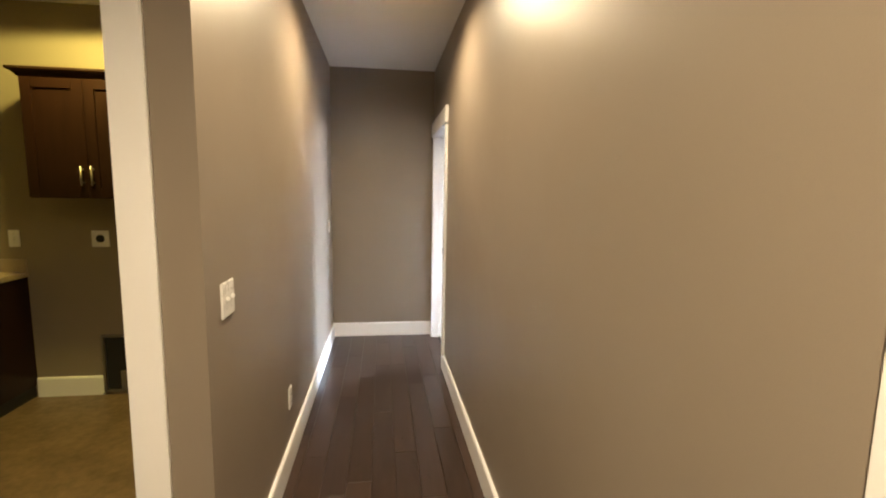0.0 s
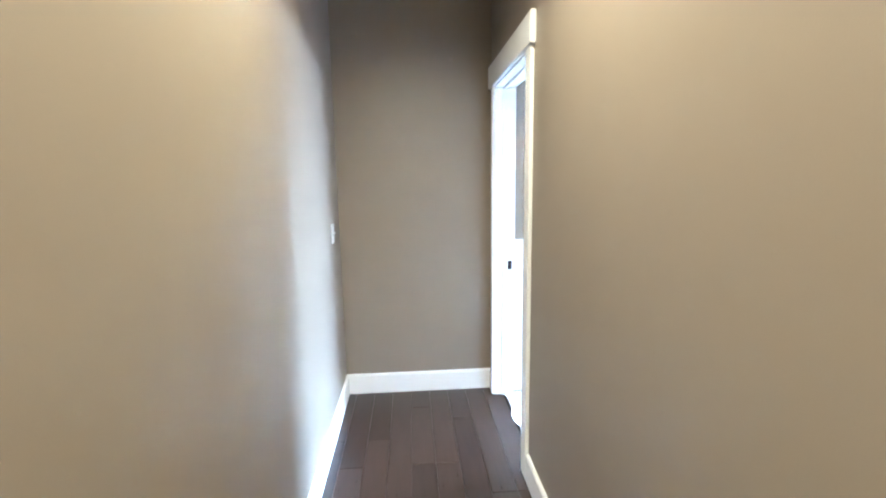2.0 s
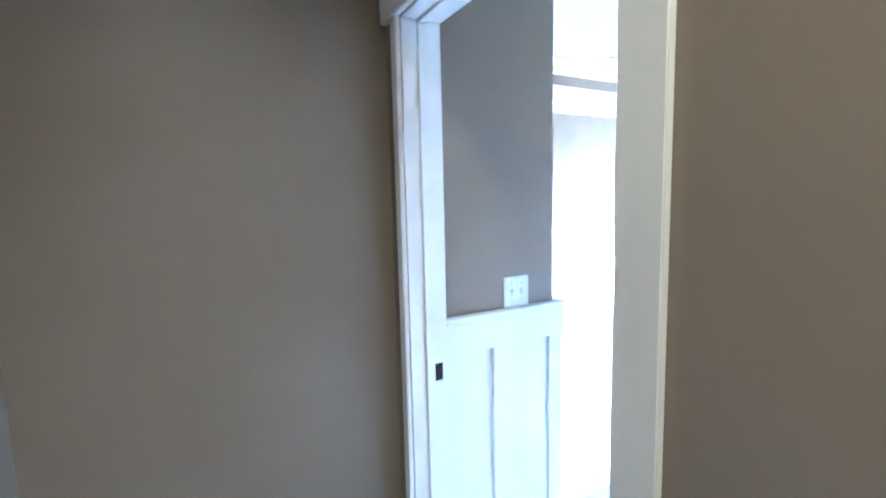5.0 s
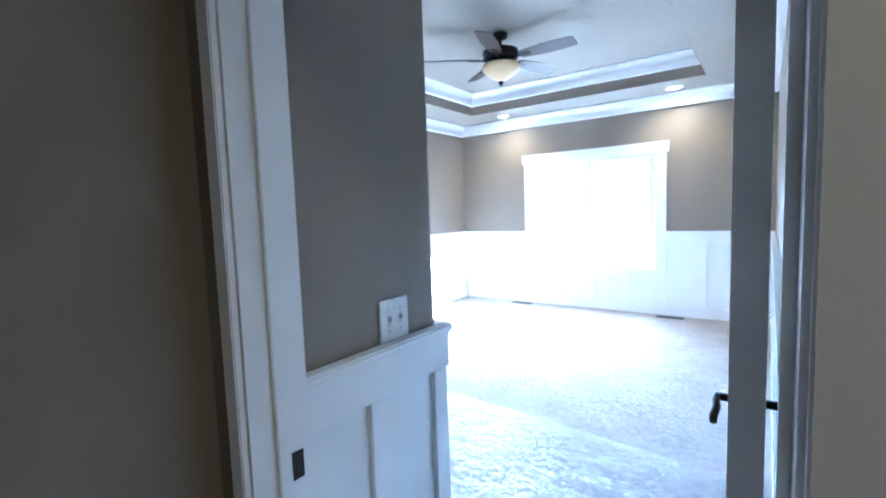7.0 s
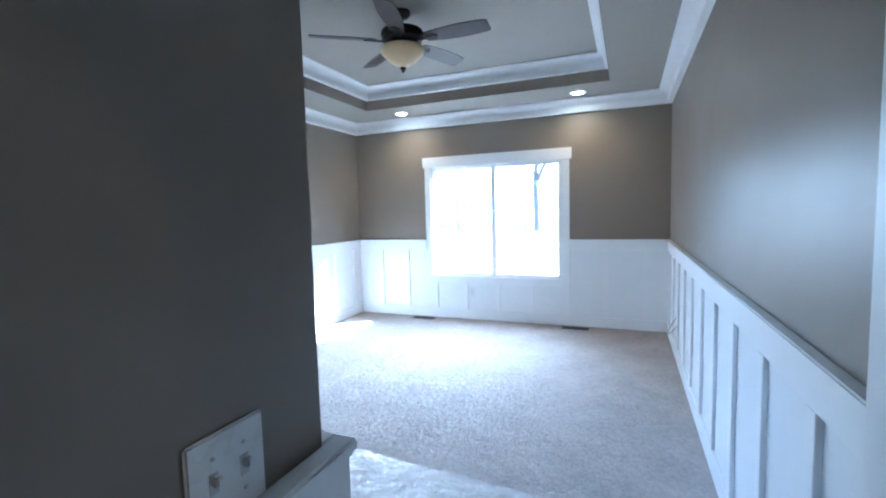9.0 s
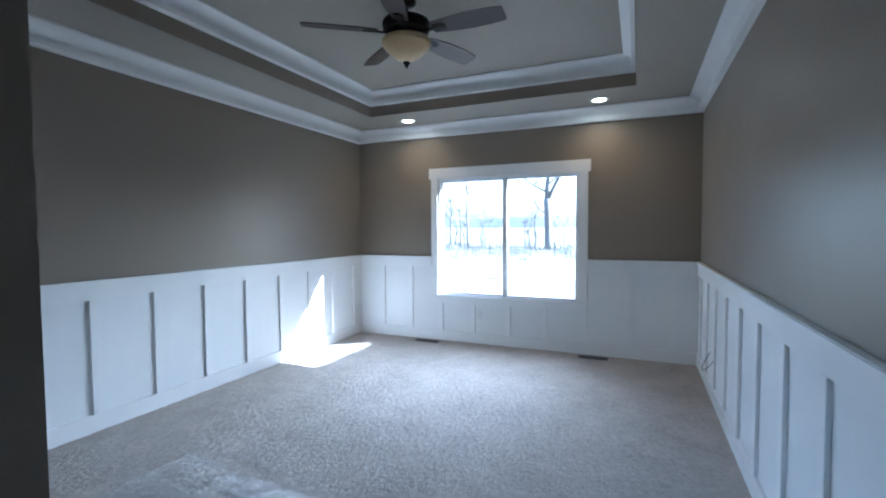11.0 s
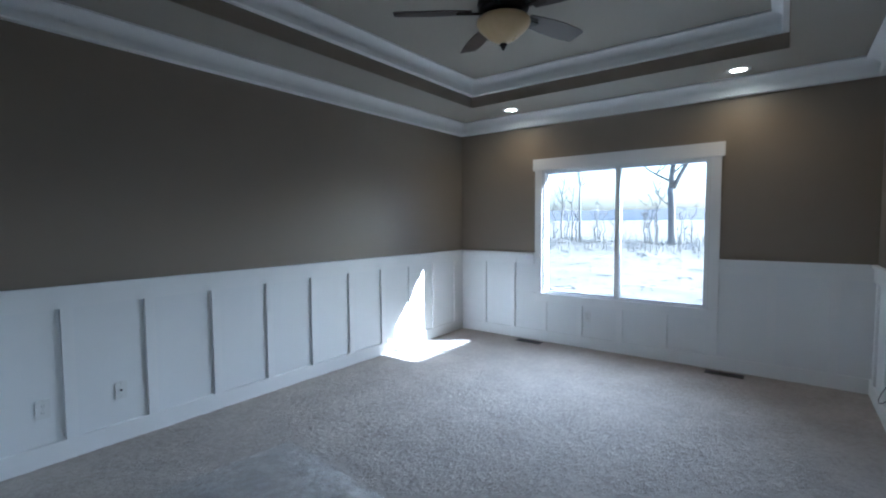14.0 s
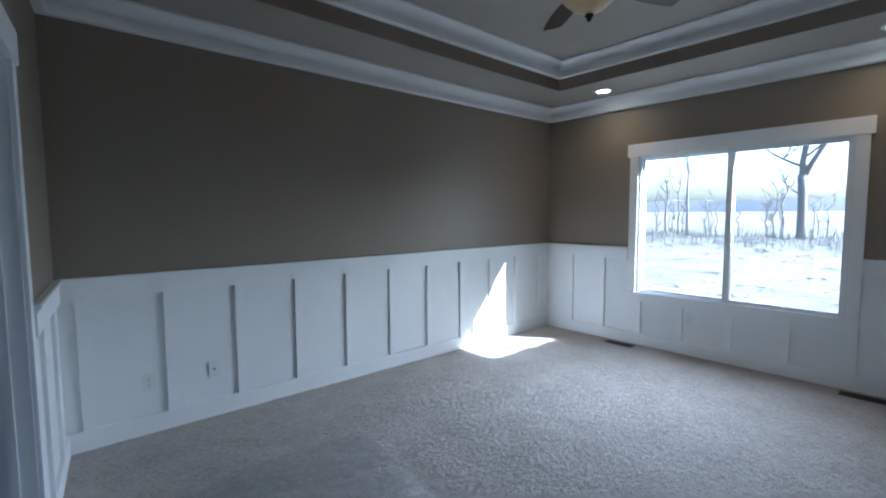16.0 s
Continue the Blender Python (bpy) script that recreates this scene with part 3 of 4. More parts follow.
window_1 = window()
boxes("casing", [(XE - 0.02, XE - 0.0005, WY0 - 0.092, WY0 - 0.003, WZ0 + 0.0135, WZ1)], WHITE, window_1, bevel=0.0025)
boxes("casing", [(XE - 0.02, XE - 0.0005, WY1 + 0.003, WY1 + 0.092, WZ0 + 0.0135, WZ1)], WHITE, window_1, bevel=0.0025)
boxes("header", [(XE - 0.028, XE - 0.0005, WY0 - 0.118, WY1 + 0.118, WZ1, WZ1 + 0.135)], WHITE, window_1, bevel=0.003)
boxes("window_sill", [(XE - 0.036, XE - 0.0005, WY0 - 0.104, WY1 + 0.104, WZ0 - 0.012, WZ0 + 0.013), (XE - 0.001, XE + 0.0055, WY0 + 0.001, WY1 - 0.001, WZ0 + 0.0125, WZ0 + 0.0145)], WHITE, window_1, bevel=0.004)
boxes("apron", [(XE - 0.0245, XE - 0.0005, WY0 - 0.092, WY1 + 0.092, WZ0 - 0.087, WZ0 - 0.0125)], WHITE, window_1, bevel=0.002)


# ---- ceiling fan ----
def ceiling_fan():
    top = tagged(new("ceiling_fan"), "dark bronze five-blade ceiling fan with a cream glass bowl", "ceiling fan")
    part("canopy", lathe(bmesh.new(), [(0.066, -0.001), (0.07, -0.012), (0.066, -0.034), (0.045, -0.052), (0.02, -0.058)]), BLACK, top, smooth=True)
    part("downrod", lathe(bmesh.new(), [(0.013, -0.05), (0.013, -0.13)], 16), BLACK, top, smooth=True)
    part("motor_housing", lathe(bmesh.new(), [(0.02, -0.112), (0.05, -0.120), (0.115, -0.131), (0.158, -0.148), (0.166, -0.172), (0.163, -0.186), (0.152, -0.200), (0.160, -0.211), (0.150, -0.227), (0.118, -0.243), (0.098, -0.252), (0.09, -0.262)], 40), BLACK, top, "dark bronze turned motor housing", smooth=True)
    part("bowl_ring", lathe(bmesh.new(), [(0.08, -0.256), (0.148, -0.261), (0.153, -0.268), (0.146, -0.274)], 40), BLACK, top, smooth=True)
    prof = [(0.147, -0.266), (0.162, -0.272), (0.170, -0.284), (0.170, -0.299), (0.161, -0.317), (0.143, -0.337), (0.120, -0.358), (0.098, -0.377), (0.074, -0.394), (0.046, -0.407), (0.014, -0.413)]
    part("glass_bowl", lathe(bmesh.new(), prof, 40), BOWL, top, "cream alabaster glass bowl", smooth=True)
    part("finial", lathe(bmesh.new(), [(0.006, -0.414), (0.022, -0.420), (0.026, -0.428), (0.016, -0.438), (0.014, -0.446), (0.005, -0.460)], 16), BLACK, top, "dark bronze finial", smooth=True)
    for k in range(5):
        turn = pose(0, 0, 0, 0, 0, FAN_TURN + 72 * k)
        m = turn @ pose(0, 0, -0.222, -13, 0, 0)
        bm = bmesh.new()
        outline = []
        for i in range(13):
            u = i / 12
            outline.append((0.20 + 0.50 * u, 0.052 + 0.024 * math.sin(math.pi * min(1, u * 0.9)) ** 1.0 + 0.006 * u))
        outline[-1] = (0.70, 0.050)
        outline.insert(-1, (0.692, 0.064))
        ring = [(x, w) for x, w in outline] + [(x, -w) for x, w in reversed(outline)]
        lo = [bm.verts.new(m @ Vector((x, y, -0.003))) for x, y in ring]
        hi = [bm.verts.new(m @ Vector((x, y, 0.003))) for x, y in ring]
        bm.faces.new(lo)
        bm.faces.new(list(reversed(hi)))
        for i in range(len(ring)):
            j = (i + 1) % len(ring)
            bm.faces.new((lo[i], hi[i], hi[j], lo[j]))
        part("blade", bm, BLADE, top, "dark walnut blade")
        bm = bmesh.new()
        bx(bm, 0.115, 0.30, -0.016, 0.016, -0.013, -0.0035, m, 0.003)
        bx(bm, 0.20, 0.285, -0.036, 0.036, -0.0085, -0.0032, m, 0.002)
        part("blade_iron", bm, BLACK, top, "dark bronze blade bracket")
    top.location = FAN
    return top


FAN_TURN = 53
ceiling_fan()


# ---- recessed lamps ----
def recessed_light(x, y, z):
    top = tagged(new("recessed_light"), "lit round recessed ceiling light with white trim", "recessed light", "recessed lights by the window")
    part("trim_ring", lathe(bmesh.new(), [(0.062, 0.0), (0.092, 0.0), (0.092, -0.004), (0.07, -0.009), (0.062, -0.006)], 36, None, True), WHITE, top, smooth=True)
    part("lens", lathe(bmesh.new(), [(0.061, -0.001), (0.061, -0.003)], 36), LENS, top, "glowing warm lens")
    top.location = (x, y, z)


for cx, cy in CANS:
    recessed_light(cx, cy, HB)


# ---- plates on walls ----
# Grey that paints the faint shade around a toggle onto the white plate.
SLOT = mat("slot_shade_grey", (0.62, 0.62, 0.60), None, 0.5, bump=0)
def wall_plate(kind, m, gangs=1):
    """In its own frame: x to the right and z up as seen from the room, y towards the wall (0)."""
    w = 0.07 + 0.046 * (gangs - 1)
    names = {"switch": ("light_switch", "white plastic toggle light switch plate", "light switch"), "outlet": ("wall_outlet", "white plastic duplex wall outlet", "outlet")}
    n, lab, cat = names[kind]
    if gangs == 2:
        lab = "white plastic double toggle light switch plate"
    top = tagged(new(n), lab, cat)
    boxes("plate", [(-w / 2, w / 2, -0.0075, -0.0003, -0.0585, 0.0585)], PLATE, top, bevel=0.003)
    for g in range(gangs):
        x = (g - (gangs - 1) / 2) * 0.046
        if kind == "switch":
            boxes("toggle", [(x - 0.005, x + 0.005, -0.0195, -0.007, -0.002, 0.010)], PLATE, top, bevel=0.002)
            boxes("toggle_slot", [(x - 0.0065, x + 0.0065, -0.0081, -0.0073, -0.013, 0.013)], SLOT, top, "flat grey patch painted as the slot's shade")
            for z in (-0.030, 0.030):
                part("screw", lathe(bmesh.new(), [(0.003, 0), (0.003, 0.0012)], 10, Matrix.Translation((x, -0.0073, z)) @ pose(0, 0, 0, 90, 0, 0)), STEEL, top)
        else:
            for z in (-0.0195, 0.0195):
                boxes("socket", [(x - 0.0165, x + 0.0165, -0.0093, -0.007, z - 0.014, z + 0.014)], PLATE, top, bevel=0.003)
                boxes("slot", [(x - 0.0075, x - 0.0055, -0.0098, -0.0091, z - 0.004, z + 0.006), (x + 0.0055, x + 0.0075, -0.0098, -0.0091, z - 0.004, z + 0.005), (x - 0.002, x + 0.002, -0.0098, -0.0091, z - 0.010, z - 0.006)], DARK, top)
            part("screw", lathe(bmesh.new(), [(0.003, 0), (0.003, 0.0014)], 10, Matrix.Translation((x, -0.0073, 0)) @ pose(0, 0, 0, 90, 0, 0)), STEEL, top)
    top.matrix_world = m
    return top


wall_plate("switch", pose(0, -3.142, 1.146, 0, 0, 90), 2)
wall_plate("outlet", pose(0, -2.225, 0.376, 0, 0, 90))
wall_plate("switch", pose(0, -0.285, 1.168, 0, 0, 90))
wall_plate("switch", pose(1.489, YSW, 1.138, 0, 0, 0), 2)
wall_plate("outlet", pose(2.403, YN - 0.006, 0.356))
jack = tagged(new("cable_jack"), "white wall plate with one round cable jack", "cable jack")
boxes("plate", [(-0.035, 0.035, -0.0075, -0.0003, -0.0585, 0.0585)], PLATE, jack, bevel=0.003)
part("socket", lathe(bmesh.new(), [(0.0065, 0), (0.0065, 0.006), (0.0045, 0.009)], 16, Matrix.Translation((0, -0.0074, 0)) @ pose(0, 0, 0, 90, 0, 0)), BLACK, jack, "small dark round socket")
for z in (-0.042, 0.042):
    part("screw", lathe(bmesh.new(), [(0.003, 0), (0.003, 0.0014)], 10, Matrix.Translation((0, -0.0073, z)) @ pose(0, 0, 0, 90, 0, 0)), STEEL, jack)
jack.matrix_world = pose(2.80, YN - 0.006, 0.354)
wall_plate("outlet", pose(XE - 0.006, 1.388, 0.373, 0, 0, -90))


# ---- floor registers ----
def floor_register(x, y):
    top = tagged(new("floor_register"), "dark brown metal floor register set in the carpet", "floor vent", "floor registers under the window")
    z = 0.016
    w, d = 0.05, 0.155
    boxes("frame", [(-w, w, -d, -d + 0.016, z, z + 0.006), (-w, w, d - 0.016, d, z, z + 0.006), (-w, -w + 0.016, -d + 0.016, d - 0.016, z, z + 0.006), (w - 0.016, w, -d + 0.016, d - 0.016, z, z + 0.006)], BLACK, top, bevel=0.001)
    boxes("duct", [(-w + 0.016, w - 0.016, -d + 0.016, d - 0.016, z - 0.002, z)], DARK, top)
    n = 14
    for i in range(n):
        yy = -d + 0.026 + (2 * d - 0.052) * i / (n - 1)
        boxes("slat", [(-w + 0.016, w - 0.016, yy - 0.003, yy + 0.003, z + 0.0003, z + 0.005)], BLACK, top)
    top.location = (x, y, 0)


floor_register(6.63, 2.04)
floor_register(6.63, 0.045)


# ---- cable from the south wall ----
def cable():
    bm = bmesh.new()
    pts = []
    for i in range(25):
        a = math.pi * i / 24
        pts.append(Vector((5.78 - 0.13 * math.cos(a) * 0.9, YS + 0.012 + 0.075 * math.sin(a), 0.375 - 0.125 * math.sin(a))))
    tube(bm, pts, [0.0035] * 25, 8)
    tagged(part("cable", bm, CABLE, smooth=True), "thin grey loose cable loop hanging from the panelling", "cable")


cable()


# ---- plastic film on the carpet ----
def film(label, y0, y1, west, east, lift):
    """A strip of film; west and east give its edges at y."""
    bm = bmesh.new()
    nx, ny = 56, int((y1 - y0) / 0.022)
    g = []
    for i in range(nx + 1):
        row = []
        for j in range(ny + 1):
            y = y0 + (y1 - y0) * j / ny
            x = west(y) + (east(y) - west(y)) * i / nx
            y += 0.03 * math.sin(x * 5) * (j / ny)
            z = lift + 0.006 * noise.noise((x * 9, y * 5, 1)) + 0.004 * noise.noise((x * 25, y * 21, 2))
            if x < 1.2:
                z += 0.035 * (1.2 - x) / 0.12 * abs(noise.noise((x * 20, y * 14, 4)))
            row.append(bm.verts.new((x, y, z)))
        g.append(row)
    for i in range(nx):
        for j in range(ny):
            bm.faces.new((g[i][j], g[i + 1][j], g[i + 1][j + 1], g[i][j + 1]))
    ob = part("plastic_film", bm, FILM, smooth=True)
    ob.visible_shadow = False
    tagged(ob, label, "plastic film", "film strips on the carpet")


def film_edge(y):
    return 3.19 + 0.085 * (y + 0.8) + 0.006 * math.sin(y * 7)


film("wrinkled clear plastic film strip crossing the new carpet", YS + 0.03, 2.2, lambda y: film_edge(y) - 1.1, film_edge, 0.027)
film("wrinkled clear plastic film strip laid from the door", D0 + 0.05, YSW - 0.05, lambda y: 1.085 + 0.02 * math.sin(y * 17), lambda y: 2.18, 0.022)


# ---- laundry ----
def wall_cabinet():
    top = tagged(new("wall_cabinet"), "dark walnut two-door wall cabinet with steel bar handles", "cabinet")
    x0, x1, z0, z1 = -1.65, -0.955, 1.43, 2.165
    yb, yf = YL1 - 0.0005, -1.54
    boxes("body", [(x0, x1, yf, yb, z0, z1)], WALNUT, top, bevel=0.001)
    bm = molding(bmesh.new(), [(0, z1 - 0.012), (0.012, z1 - 0.01), (0.028, z1 + 0.012), (0.05, z1 + 0.026), (0.05, z1 + 0.04), (0, z1 + 0.04)], [(x1, yf), (x0, yf), (x0, yb)])
    part("cornice", bm, WALNUT, top, "dark crown strip")
    xm = (x0 + x1) / 2
    for a, b, h in ((x0 + 0.003, xm - 0.0015, xm - 0.03), (xm + 0.0015, x1 - 0.003, xm + 0.03)):
        ya, yb2, za, zb = yf - 0.02, yf - 0.0005, z0 + 0.003, z1 - 0.014
        d = boxes("cabinet_door", [(a + 0.058, b - 0.058, yf - 0.010, yb2, za + 0.058, zb - 0.058)], WALNUT, top)
        for r in ((a, a + 0.06, ya, yb2, za, zb), (b - 0.06, b, ya, yb2, za, zb)):
            boxes("stile", [r], WALNUT, d, bevel=0.0015)
        for r in ((a + 0.06, b - 0.06, ya, yb2, za, za + 0.06), (a + 0.06, b - 0.06, ya, yb2, zb - 0.06, zb)):
            boxes("rail", [r], WALNUT, d, bevel=0.0015)
        bm = bmesh.new()
        tube(bm, [Vector((h, yf - 0.046, 1.508)), Vector((h, yf - 0.046, 1.628))], [0.006, 0.006], 10)
        for z in (1.528, 1.608):
            tube(bm, [Vector((h, yf - 0.046, z)), Vector((h, yf - 0.019, z))], [0.005, 0.005], 8)
        part("handle", bm, STEEL, d, "brushed steel bar handle", smooth=True)


wall_cabinet()
base = tagged(new("base_cabinet"), "dark walnut base cabinet standing against the laundry wall", "cabinet")
boxes("body", [(-2.85, -1.945, -1.825, YL1 - 0.0005, 0.09, 0.875)], WALNUT, base, bevel=0.001)
boxes("toe_kick", [(-2.85, -1.96, -1.75, YL1 - 0.0005, 0.0, 0.09)], DARK, base)
worktop = tagged(new("worktop"), "beige speckled laminate worktop with a low upstand", "worktop")
boxes("slab", [(-2.87, -1.93, -1.85, YL1 - 0.0005, 0.875, 0.912)], COUNTER, worktop, bevel=0.004)
boxes("upstand", [(-2.87, -1.937, YL1 - 0.02, YL1 - 0.0005, 0.912, 1.0)], COUNTER, worktop, bevel=0.002)

wall_plate("switch", pose(-2.002, YL1, 1.143))
plug = tagged(new("dryer_outlet"), "white square plate with a round black dryer outlet", "outlet")
boxes("plate", [(-0.058, 0.058, -0.006, -0.0003, -0.058, 0.058)], PLATE, plug, bevel=0.003)
part("socket", lathe(bmesh.new(), [(0.027, 0), (0.027, 0.004), (0.024, 0.006)], 28, Matrix.Translation((0, -0.006, 0)) @ pose(0, 0, 0, 90, 0, 0)), DARK, plug, "round black socket")
plug.matrix_world = pose(-1.459, YL1, 1.142)

vent_box = tagged(new("dryer_vent_box"), "recessed galvanised dryer vent box in the wall", "vent box")
VX0, VX1, VZ = -1.502, -1.106, 0.446
boxes("flange", [(VX0, VX0 + 0.018, YL1 - 0.02, YL1 - 0.0003, 0.02, VZ)], GALV, vent_box, bevel=0.001)
boxes("flange", [(VX1 - 0.018, VX1, YL1 - 0.02, YL1 - 0.0003, 0.02, VZ)], GALV, vent_box, bevel=0.001)
boxes("flange", [(VX0 + 0.018, VX1 - 0.018, YL1 - 0.02, YL1 - 0.0003, VZ - 0.018, VZ)], GALV, vent_box, bevel=0.001)
boxes("flange", [(VX0 + 0.018, VX1 - 0.018, YL1 - 0.02, YL1 - 0.0003, 0.02, 0.034)], GALV, vent_box, bevel=0.001)
boxes("box_back", [(VX0 + 0.018, VX1 - 0.018, YL1 - 0.003, YL1 - 0.0003, 0.034, VZ - 0.018)], DARK, vent_box)
boxes("duct_collar", [(VX0 + 0.115, VX1 - 0.05, YL1 - 0.018, YL1 - 0.0035, 0.036, 0.175)], GALV, vent_box, "galvanised collar at the foot of the box", bevel=0.003)


# ---- outdoors ----
BLOCKER_GREY = mat("blocker_grey", (0.40, 0.39, 0.37), (0.35, 0.34, 0.32), 0.7)
# Unseen eave, added above the window; short enough to clear the sun patch.
eave = structure(boxes("eave", [(XE + 0.161, 7.13, -6, 6, 2.43, 2.58)], WHITE), "unseen white boxed eave added over the window outside", "eave")
# Unseen block, added so that its top edge cuts the sun patch indoors.
wing = structure(boxes("sun_blocker", [(XE + 0.161, 9.3, -6, -1.2, -0.5, 3.19)], BLOCKER_GREY), "plain grey block outside, unseen, added to cut the sun patch", "house wing")

GRASS = mat("dry_straw_ground", (0.16, 0.142, 0.118), (0.045, 0.039, 0.031), 0.95, scale=0.9, fine=5, bump=0.6, dist=0.05, spec=0.1, stretch=(1.0, 0.3, 1.0))
BARK = mat("grey_brown_bark", (0.17, 0.15, 0.13), (0.11, 0.097, 0.084), 0.9, scale=3, fine=20, bump=0.6, dist=0.02, stretch=(1, 1, 0.2))
# Pale and warm: distance haze put into the colour, offsetting the blue skylight.
WOODS = mat("far_woods_painted_haze", (0.60, 0.50, 0.41), (0.54, 0.45, 0.37), 1.0, scale=0.2, fine=2, bump=0.0)
GZ = -0.25
STRAW = mat("dry_straw_stalks", (0.25, 0.22, 0.175), (0.15, 0.13, 0.10), 0.95, scale=2, fine=14, bump=0.0)
SOIL = mat("dark_damp_soil", (0.10, 0.088, 0.074), (0.06, 0.053, 0.044), 0.95, scale=2, fine=12, bump=0.4, dist=0.02)


def ground_z(x, y):
    """Height of the churned ground, with a low bank of soil across the view."""
    d = x - XE
    z = GZ + 0.010 * max(0.0, min(d, 330) - 25)
    if 0 < d < 45 and abs(y) < 60:
        z += 0.07 * noise.noise((x * 0.9, y * 0.9, 0)) + 0.10 * noise.noise((x * 0.25, y * 0.25, 3))
        z += math.exp(-((d - 21) / 3.5) ** 2) * (0.42 + 0.35 * noise.noise((x * 0.7, y * 0.5, 7)))
    return z


def ground():
    bm = bmesh.new()
    xs = [-2500, -400, -60, -8, XE + 0.16] + [XE + 0.6 + 0.5 * i for i in range(90)] + [58, 70, 90, 130, 200, 400, 900, 2500]
    ys = [-2500, -900, -400, -200, -120, -70, -45] + [-30 + 0.75 * i for i in range(100)] + [52, 70, 120, 200, 400, 900, 2500]
    g = []
    for x in xs:
        row = []
        for y in ys:
            row.append(bm.verts.new((x, y, ground_z(x, y))))
        g.append(row)
    for i in range(len(xs) - 1):
        for j in range(len(ys) - 1):
            bm.faces.new((g[i][j], g[i + 1][j], g[i + 1][j + 1], g[i][j + 1]))
    return part("ground", bm, GRASS, smooth=True)


structure(ground(), "pale dry winter field with rough churned soil", "ground")


def branch(bm, p, d, r, length, depth, rnd, up=0.15):
    n = 6
    pts, rad = [p.copy()], [r]
    for i in range(n):
        d = (d + Vector((rnd.uniform(-1, 1), rnd.uniform(-1, 1), rnd.uniform(-0.5, 0.9) + up)) * 0.16).normalized()
        p = p + d * (length / n)
        pts.append(p.copy())
        rad.append(r * (1 - 0.62 * (i + 1) / n))
    tube(bm, pts, rad, 8 if depth > 2 else 5)
    if depth <= 0:
        return
    for k in range(rnd.randint(3, 4) + (1 if depth > 2 else 0)):
        i = rnd.randint(2, n)
        side = Vector((rnd.uniform(-1, 1), rnd.uniform(-1, 1), rnd.uniform(0.0, 0.7)))
        nd = (d * 0.55 + side.normalized()).normalized()
        branch(bm, pts[i], nd, rad[i] * rnd.uniform(0.5, 0.75), length * rnd.uniform(0.45, 0.7), depth - 1, rnd)


def big_tree(x, y, seed):
    rnd = random.Random(seed)
    top = tagged(new("tree"), "large bare tree with a forked trunk in the field", "tree")
    bm = bmesh.new()
    fork = Vector((0, 0.1, 4.0))
    tube(bm, [Vector((0, 0, -0.5)), Vector((0, 0, 0.3)), Vector((0.05, 0.03, 1.5)), Vector((0, 0.06, 2.8)), fork], [0.38, 0.28, 0.25, 0.24, 0.27], 14)
    part("trunk", bm, BARK, top, smooth=True)
    bm = bmesh.new()
    for z, d, r, ln, dep in ((-0.3, (0.05, 0.12, 1.0), 0.21, 7.0, 3), (-0.3, (0, -0.55, 1.0), 0.17, 6.5, 3), (0.5, (0.1, 0.95, 0.55), 0.10, 3.6, 2), (1.0, (-0.3, -0.9, 0.7), 0.08, 3.2, 2), (-1.3, (0.1, 0.9, 0.6), 0.06, 1.8, 1)):
        branch(bm, fork + Vector((0, 0, z)), Vector(d).normalized(), r, ln, dep, rnd)
    part("crown", bm, BARK, top, "bare grey branches", smooth=True)
    top.location = (x, y, ground_z(x, y) - 0.05)
    return top


def thin_tree(x, y, h, seed):
    rnd = random.Random(seed)
    top = tagged(new("tree"), "thin bare sapling at the field's edge", "tree", "saplings at the field's edge")
    bm = bmesh.new()
    pts = [Vector((0.12 * i * rnd.uniform(-1, 1) * 0.3, 0.12 * i * rnd.uniform(-1, 1) * 0.3, -0.3 + (h + 0.3) * i / 7)) for i in range(8)]
    r = 0.019 * h
    tube(bm, pts, [r * (1 - 0.11 * i) for i in range(8)], 7)
    part("trunk", bm, BARK, top, smooth=True)
    bm = bmesh.new()
    for k in range(12):
        i = rnd.randint(2, 7)
        d = Vector((rnd.uniform(-1, 1), rnd.uniform(-1, 1), rnd.uniform(0.3, 1.2))).normalized()
        branch(bm, pts[i], d, r * 0.34, h * rnd.uniform(0.10, 0.22), 1, rnd)
    part("crown", bm, BARK, top, "bare twigs", smooth=True)
    top.location = (x, y, ground_z(x, y) - 0.05)


def seen_at(ang, d):
    """A place d metres past the window, ang degrees north of east from the room's west part."""
    return 1.9 + (d + 4.9) * 1.0, -0.33 + (d + 4.9) * math.tan(radians(ang))


bxy = seen_at(10.3, 31)
big_tree(bxy[0], bxy[1], 4)
for n, (ang, d, h) in enumerate(((23.4, 28, 3.6), (22.5, 30, 5.6), (21.9, 33, 3.0), (21.3, 31, 4.4), (20.3, 30, 6.4), (18.5, 27, 2.9), (17.6, 33, 2.6), (16.6, 30, 2.0), (15.6, 31, 2.3), (13.1, 30, 2.9), (12.6, 34, 2.0), (11.8, 29, 4.3), (8.3, 32, 2.6), (6.6, 30, 2.2), (25.5, 31, 4.4), (28.5, 30, 5.0), (31, 32, 4.0), (4.8, 28, 2.6))):
    x, y = seen_at(ang, d)
    thin_tree(x, y, h, 20 + n)
rnd = random.Random(31)
for n in range(22):
    x, y = seen_at(rnd.uniform(4, 30), rnd.uniform(26, 36))
    thin_tree(x, y, rnd.uniform(1.2, 3.4), 60 + n)


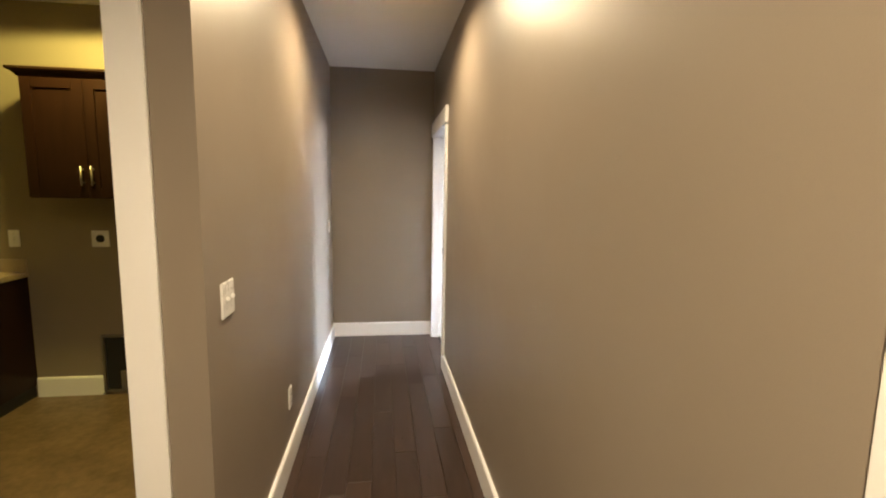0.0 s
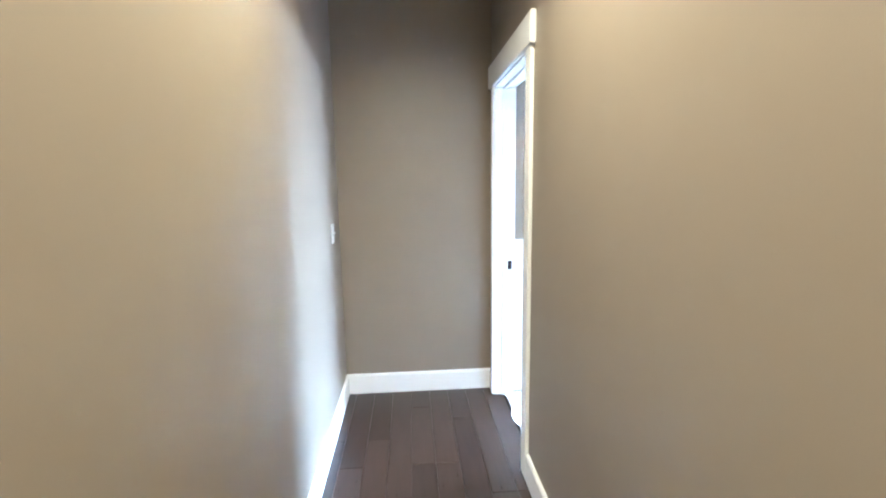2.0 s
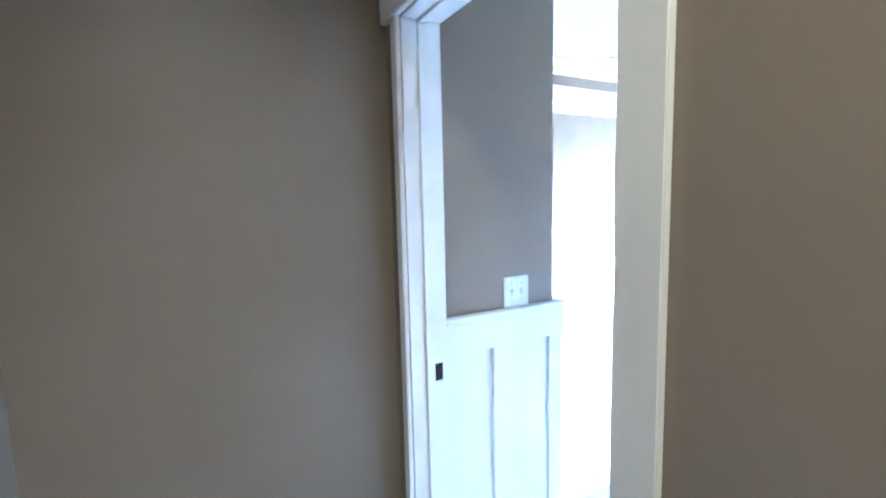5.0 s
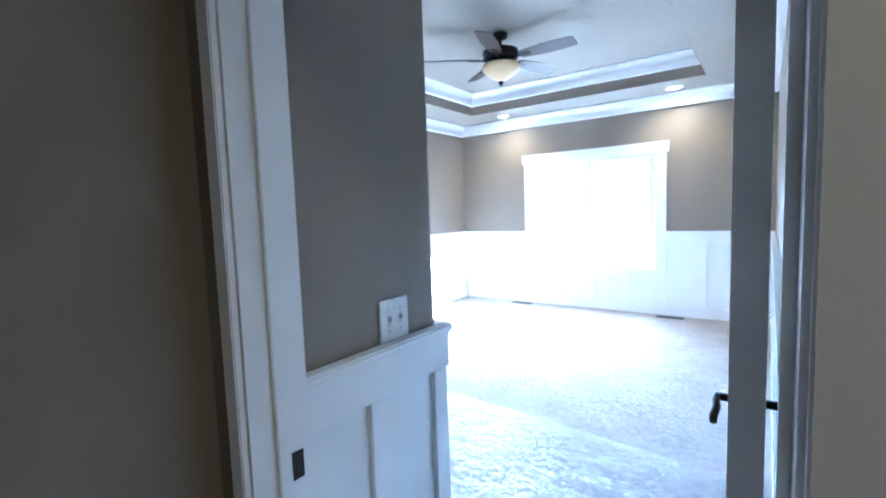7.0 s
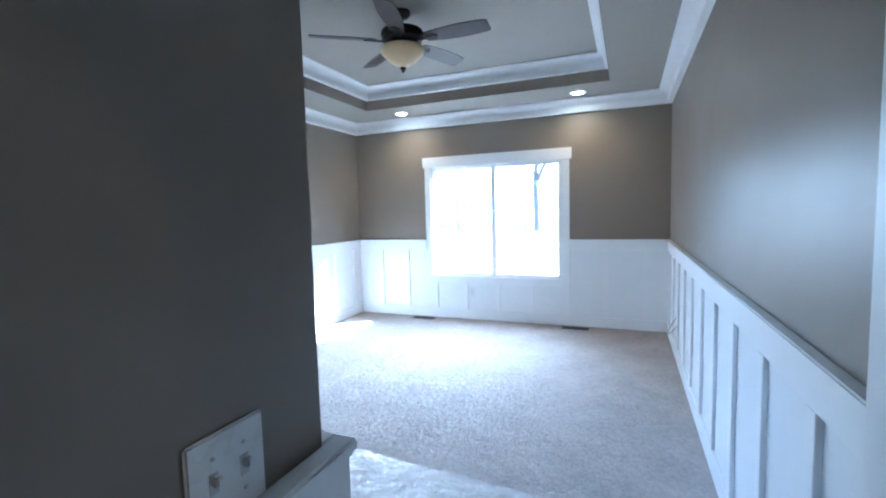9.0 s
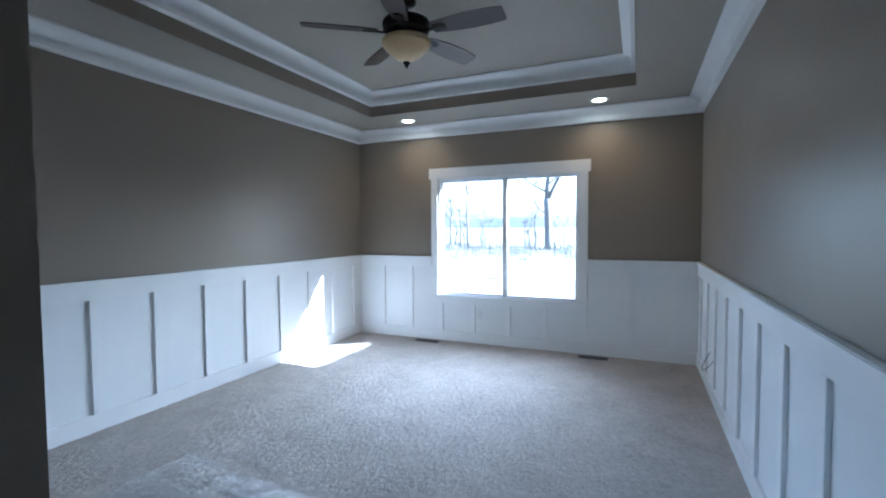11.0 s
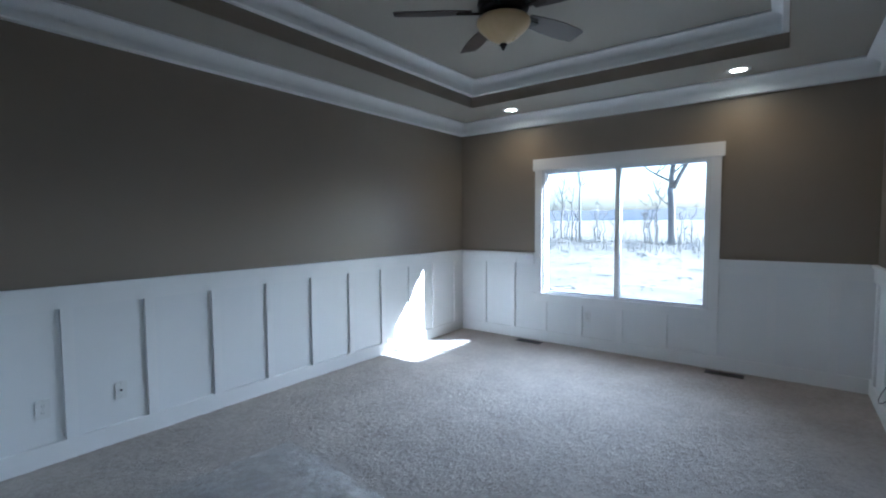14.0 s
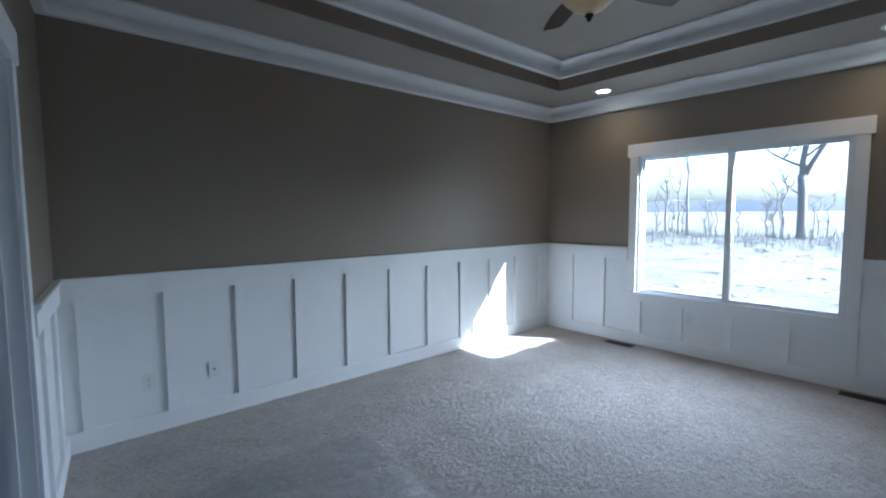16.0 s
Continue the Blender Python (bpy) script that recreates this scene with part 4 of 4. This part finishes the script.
def scrub():
    """Dry stalks on the bank."""
    rnd = random.Random(5)
    bm = bmesh.new()
    for k in range(4200):
        x, y = XE + rnd.uniform(18, 30), rnd.uniform(-14, 30)
        h = rnd.uniform(0.3, 1.0) * (1.4 if rnd.random() < 0.1 else 0.8)
        lean = Vector((rnd.uniform(-0.3, 0.3), rnd.uniform(-0.3, 0.3), 1)) * h
        w = 0.012
        p = Vector((x, y, ground_z(x, y) - 0.05))
        a, b, c = bm.verts.new(p + Vector((0, -w, 0))), bm.verts.new(p + Vector((0, w, 0))), bm.verts.new(p + lean)
        e = bm.verts.new(p + Vector((w, 0, 0)))
        bm.faces.new((a, b, c))
        bm.faces.new((b, e, c))
        bm.faces.new((e, a, c))
    ob = part("dry_grass", bm, STRAW)
    tagged(ob, "sparse tall dry grass stalks on the bank", "grass", kind="stuff")


scrub()


def clods():
    """Dark clods and matted tufts on the bank and along the ruts."""
    rnd = random.Random(8)
    bm = bmesh.new()
    for k in range(18000):
        if k < 15000:
            x, y = XE + 21 + rnd.gauss(0, 3.2), rnd.uniform(-10, 26)
            z = ground_z(x, y)
            size = rnd.uniform(0.02, 0.10)
        else:
            rut = rnd.choice((6.2, 7.6, 9.4, 12.5))
            x, y = XE + rut + rnd.gauss(0, 0.35), rnd.uniform(-4, 14)
            z, size = ground_z(x, y), rnd.uniform(0.02, 0.08)
        p = Vector((x, y, z - 0.02))
        ring = [bm.verts.new(p + Vector((math.cos(a) * size * rnd.uniform(0.5, 1.1), math.sin(a) * size * rnd.uniform(1.0, 3.4), 0))) for a in (0, 1.26, 2.51, 3.77, 5.03)]
        tip = bm.verts.new(p + Vector((0, 0, size * rnd.uniform(0.25, 0.6))))
        for a, b in zip(ring, ring[1:] + ring[:1]):
            bm.faces.new((a, b, tip))
    tagged(part("soil_clods", bm, SOIL), "dark clods of churned soil and matted tufts", "soil", kind="stuff")


clods()


def far_woods():
    rnd = random.Random(9)
    bm = bmesh.new()
    prev = None
    for i in range(240):
        y = -260 + 3.0 * i
        h = 7.0 + 1.2 * noise.noise((i * 0.11, 0, 0)) + 1.2 * noise.noise((i * 0.6, 0, 2))
        x = 330 + 12 * noise.noise((i * 0.05, 3, 0))
        g = ground_z(x, y)
        q = [bm.verts.new((x, y, g - 1)), bm.verts.new((x + 2, y, g + h)), bm.verts.new((x + 22, y, g + h * 0.9)), bm.verts.new((x + 24, y, g - 1))]
        if prev:
            for k in range(3):
                bm.faces.new((prev[k], q[k], q[k + 1], prev[k + 1]))
        prev = q
    tagged(part("far_woods", bm, WOODS), "low line of distant bare woods, haze painted into the pale colour", "woods", kind="stuff")


far_woods()


# ---- hall floor planks ----
def planks():
    rnd = random.Random(3)
    w, gap = 0.127, 0.0006
    shared = {}
    x = XH - 0.001 + 0.06
    while x > -2.9:
        y = 0.0
        near = x > -0.08
        first = True
        while y > -6.5:
            ln = rnd.choice((0.6, 0.85, 1.1, 1.35))
            if first:
                ln, first = rnd.choice((0.25, 0.4, 0.6, 0.85, 1.1)), False
            y1 = max(y - ln, -6.5)
            if near or y1 < YL0:
                ya = y if near else min(y, YL0 + 0.02)
                key = round(ya - y1, 3)
                if key not in shared:
                    bm = bmesh.new()
                    bx(bm, -w / 2 + gap, w / 2 - gap, -key / 2 + gap, key / 2 - gap, -0.011, 0.0)
                    top = [e for e in bm.edges if all(v.co.z > -0.001 for v in e.verts)]
                    bmesh.ops.bevel(bm, geom=top, offset=0.001, segments=1, affect="EDGES")
                    me = bpy.data.meshes.new("plank")
                    bmesh.ops.recalc_face_normals(bm, faces=bm.faces)
                    bm.to_mesh(me)
                    bm.free()
                    me.materials.append(PLANK)
                    shared[key] = me
                if near or x > -1.6:
                    ob = new("plank", shared[key])
                    ob.parent = floor_hall
                    ob.location = (x - w / 2, (ya + y1) / 2, 0)
            y = y1
        x -= w


planks()
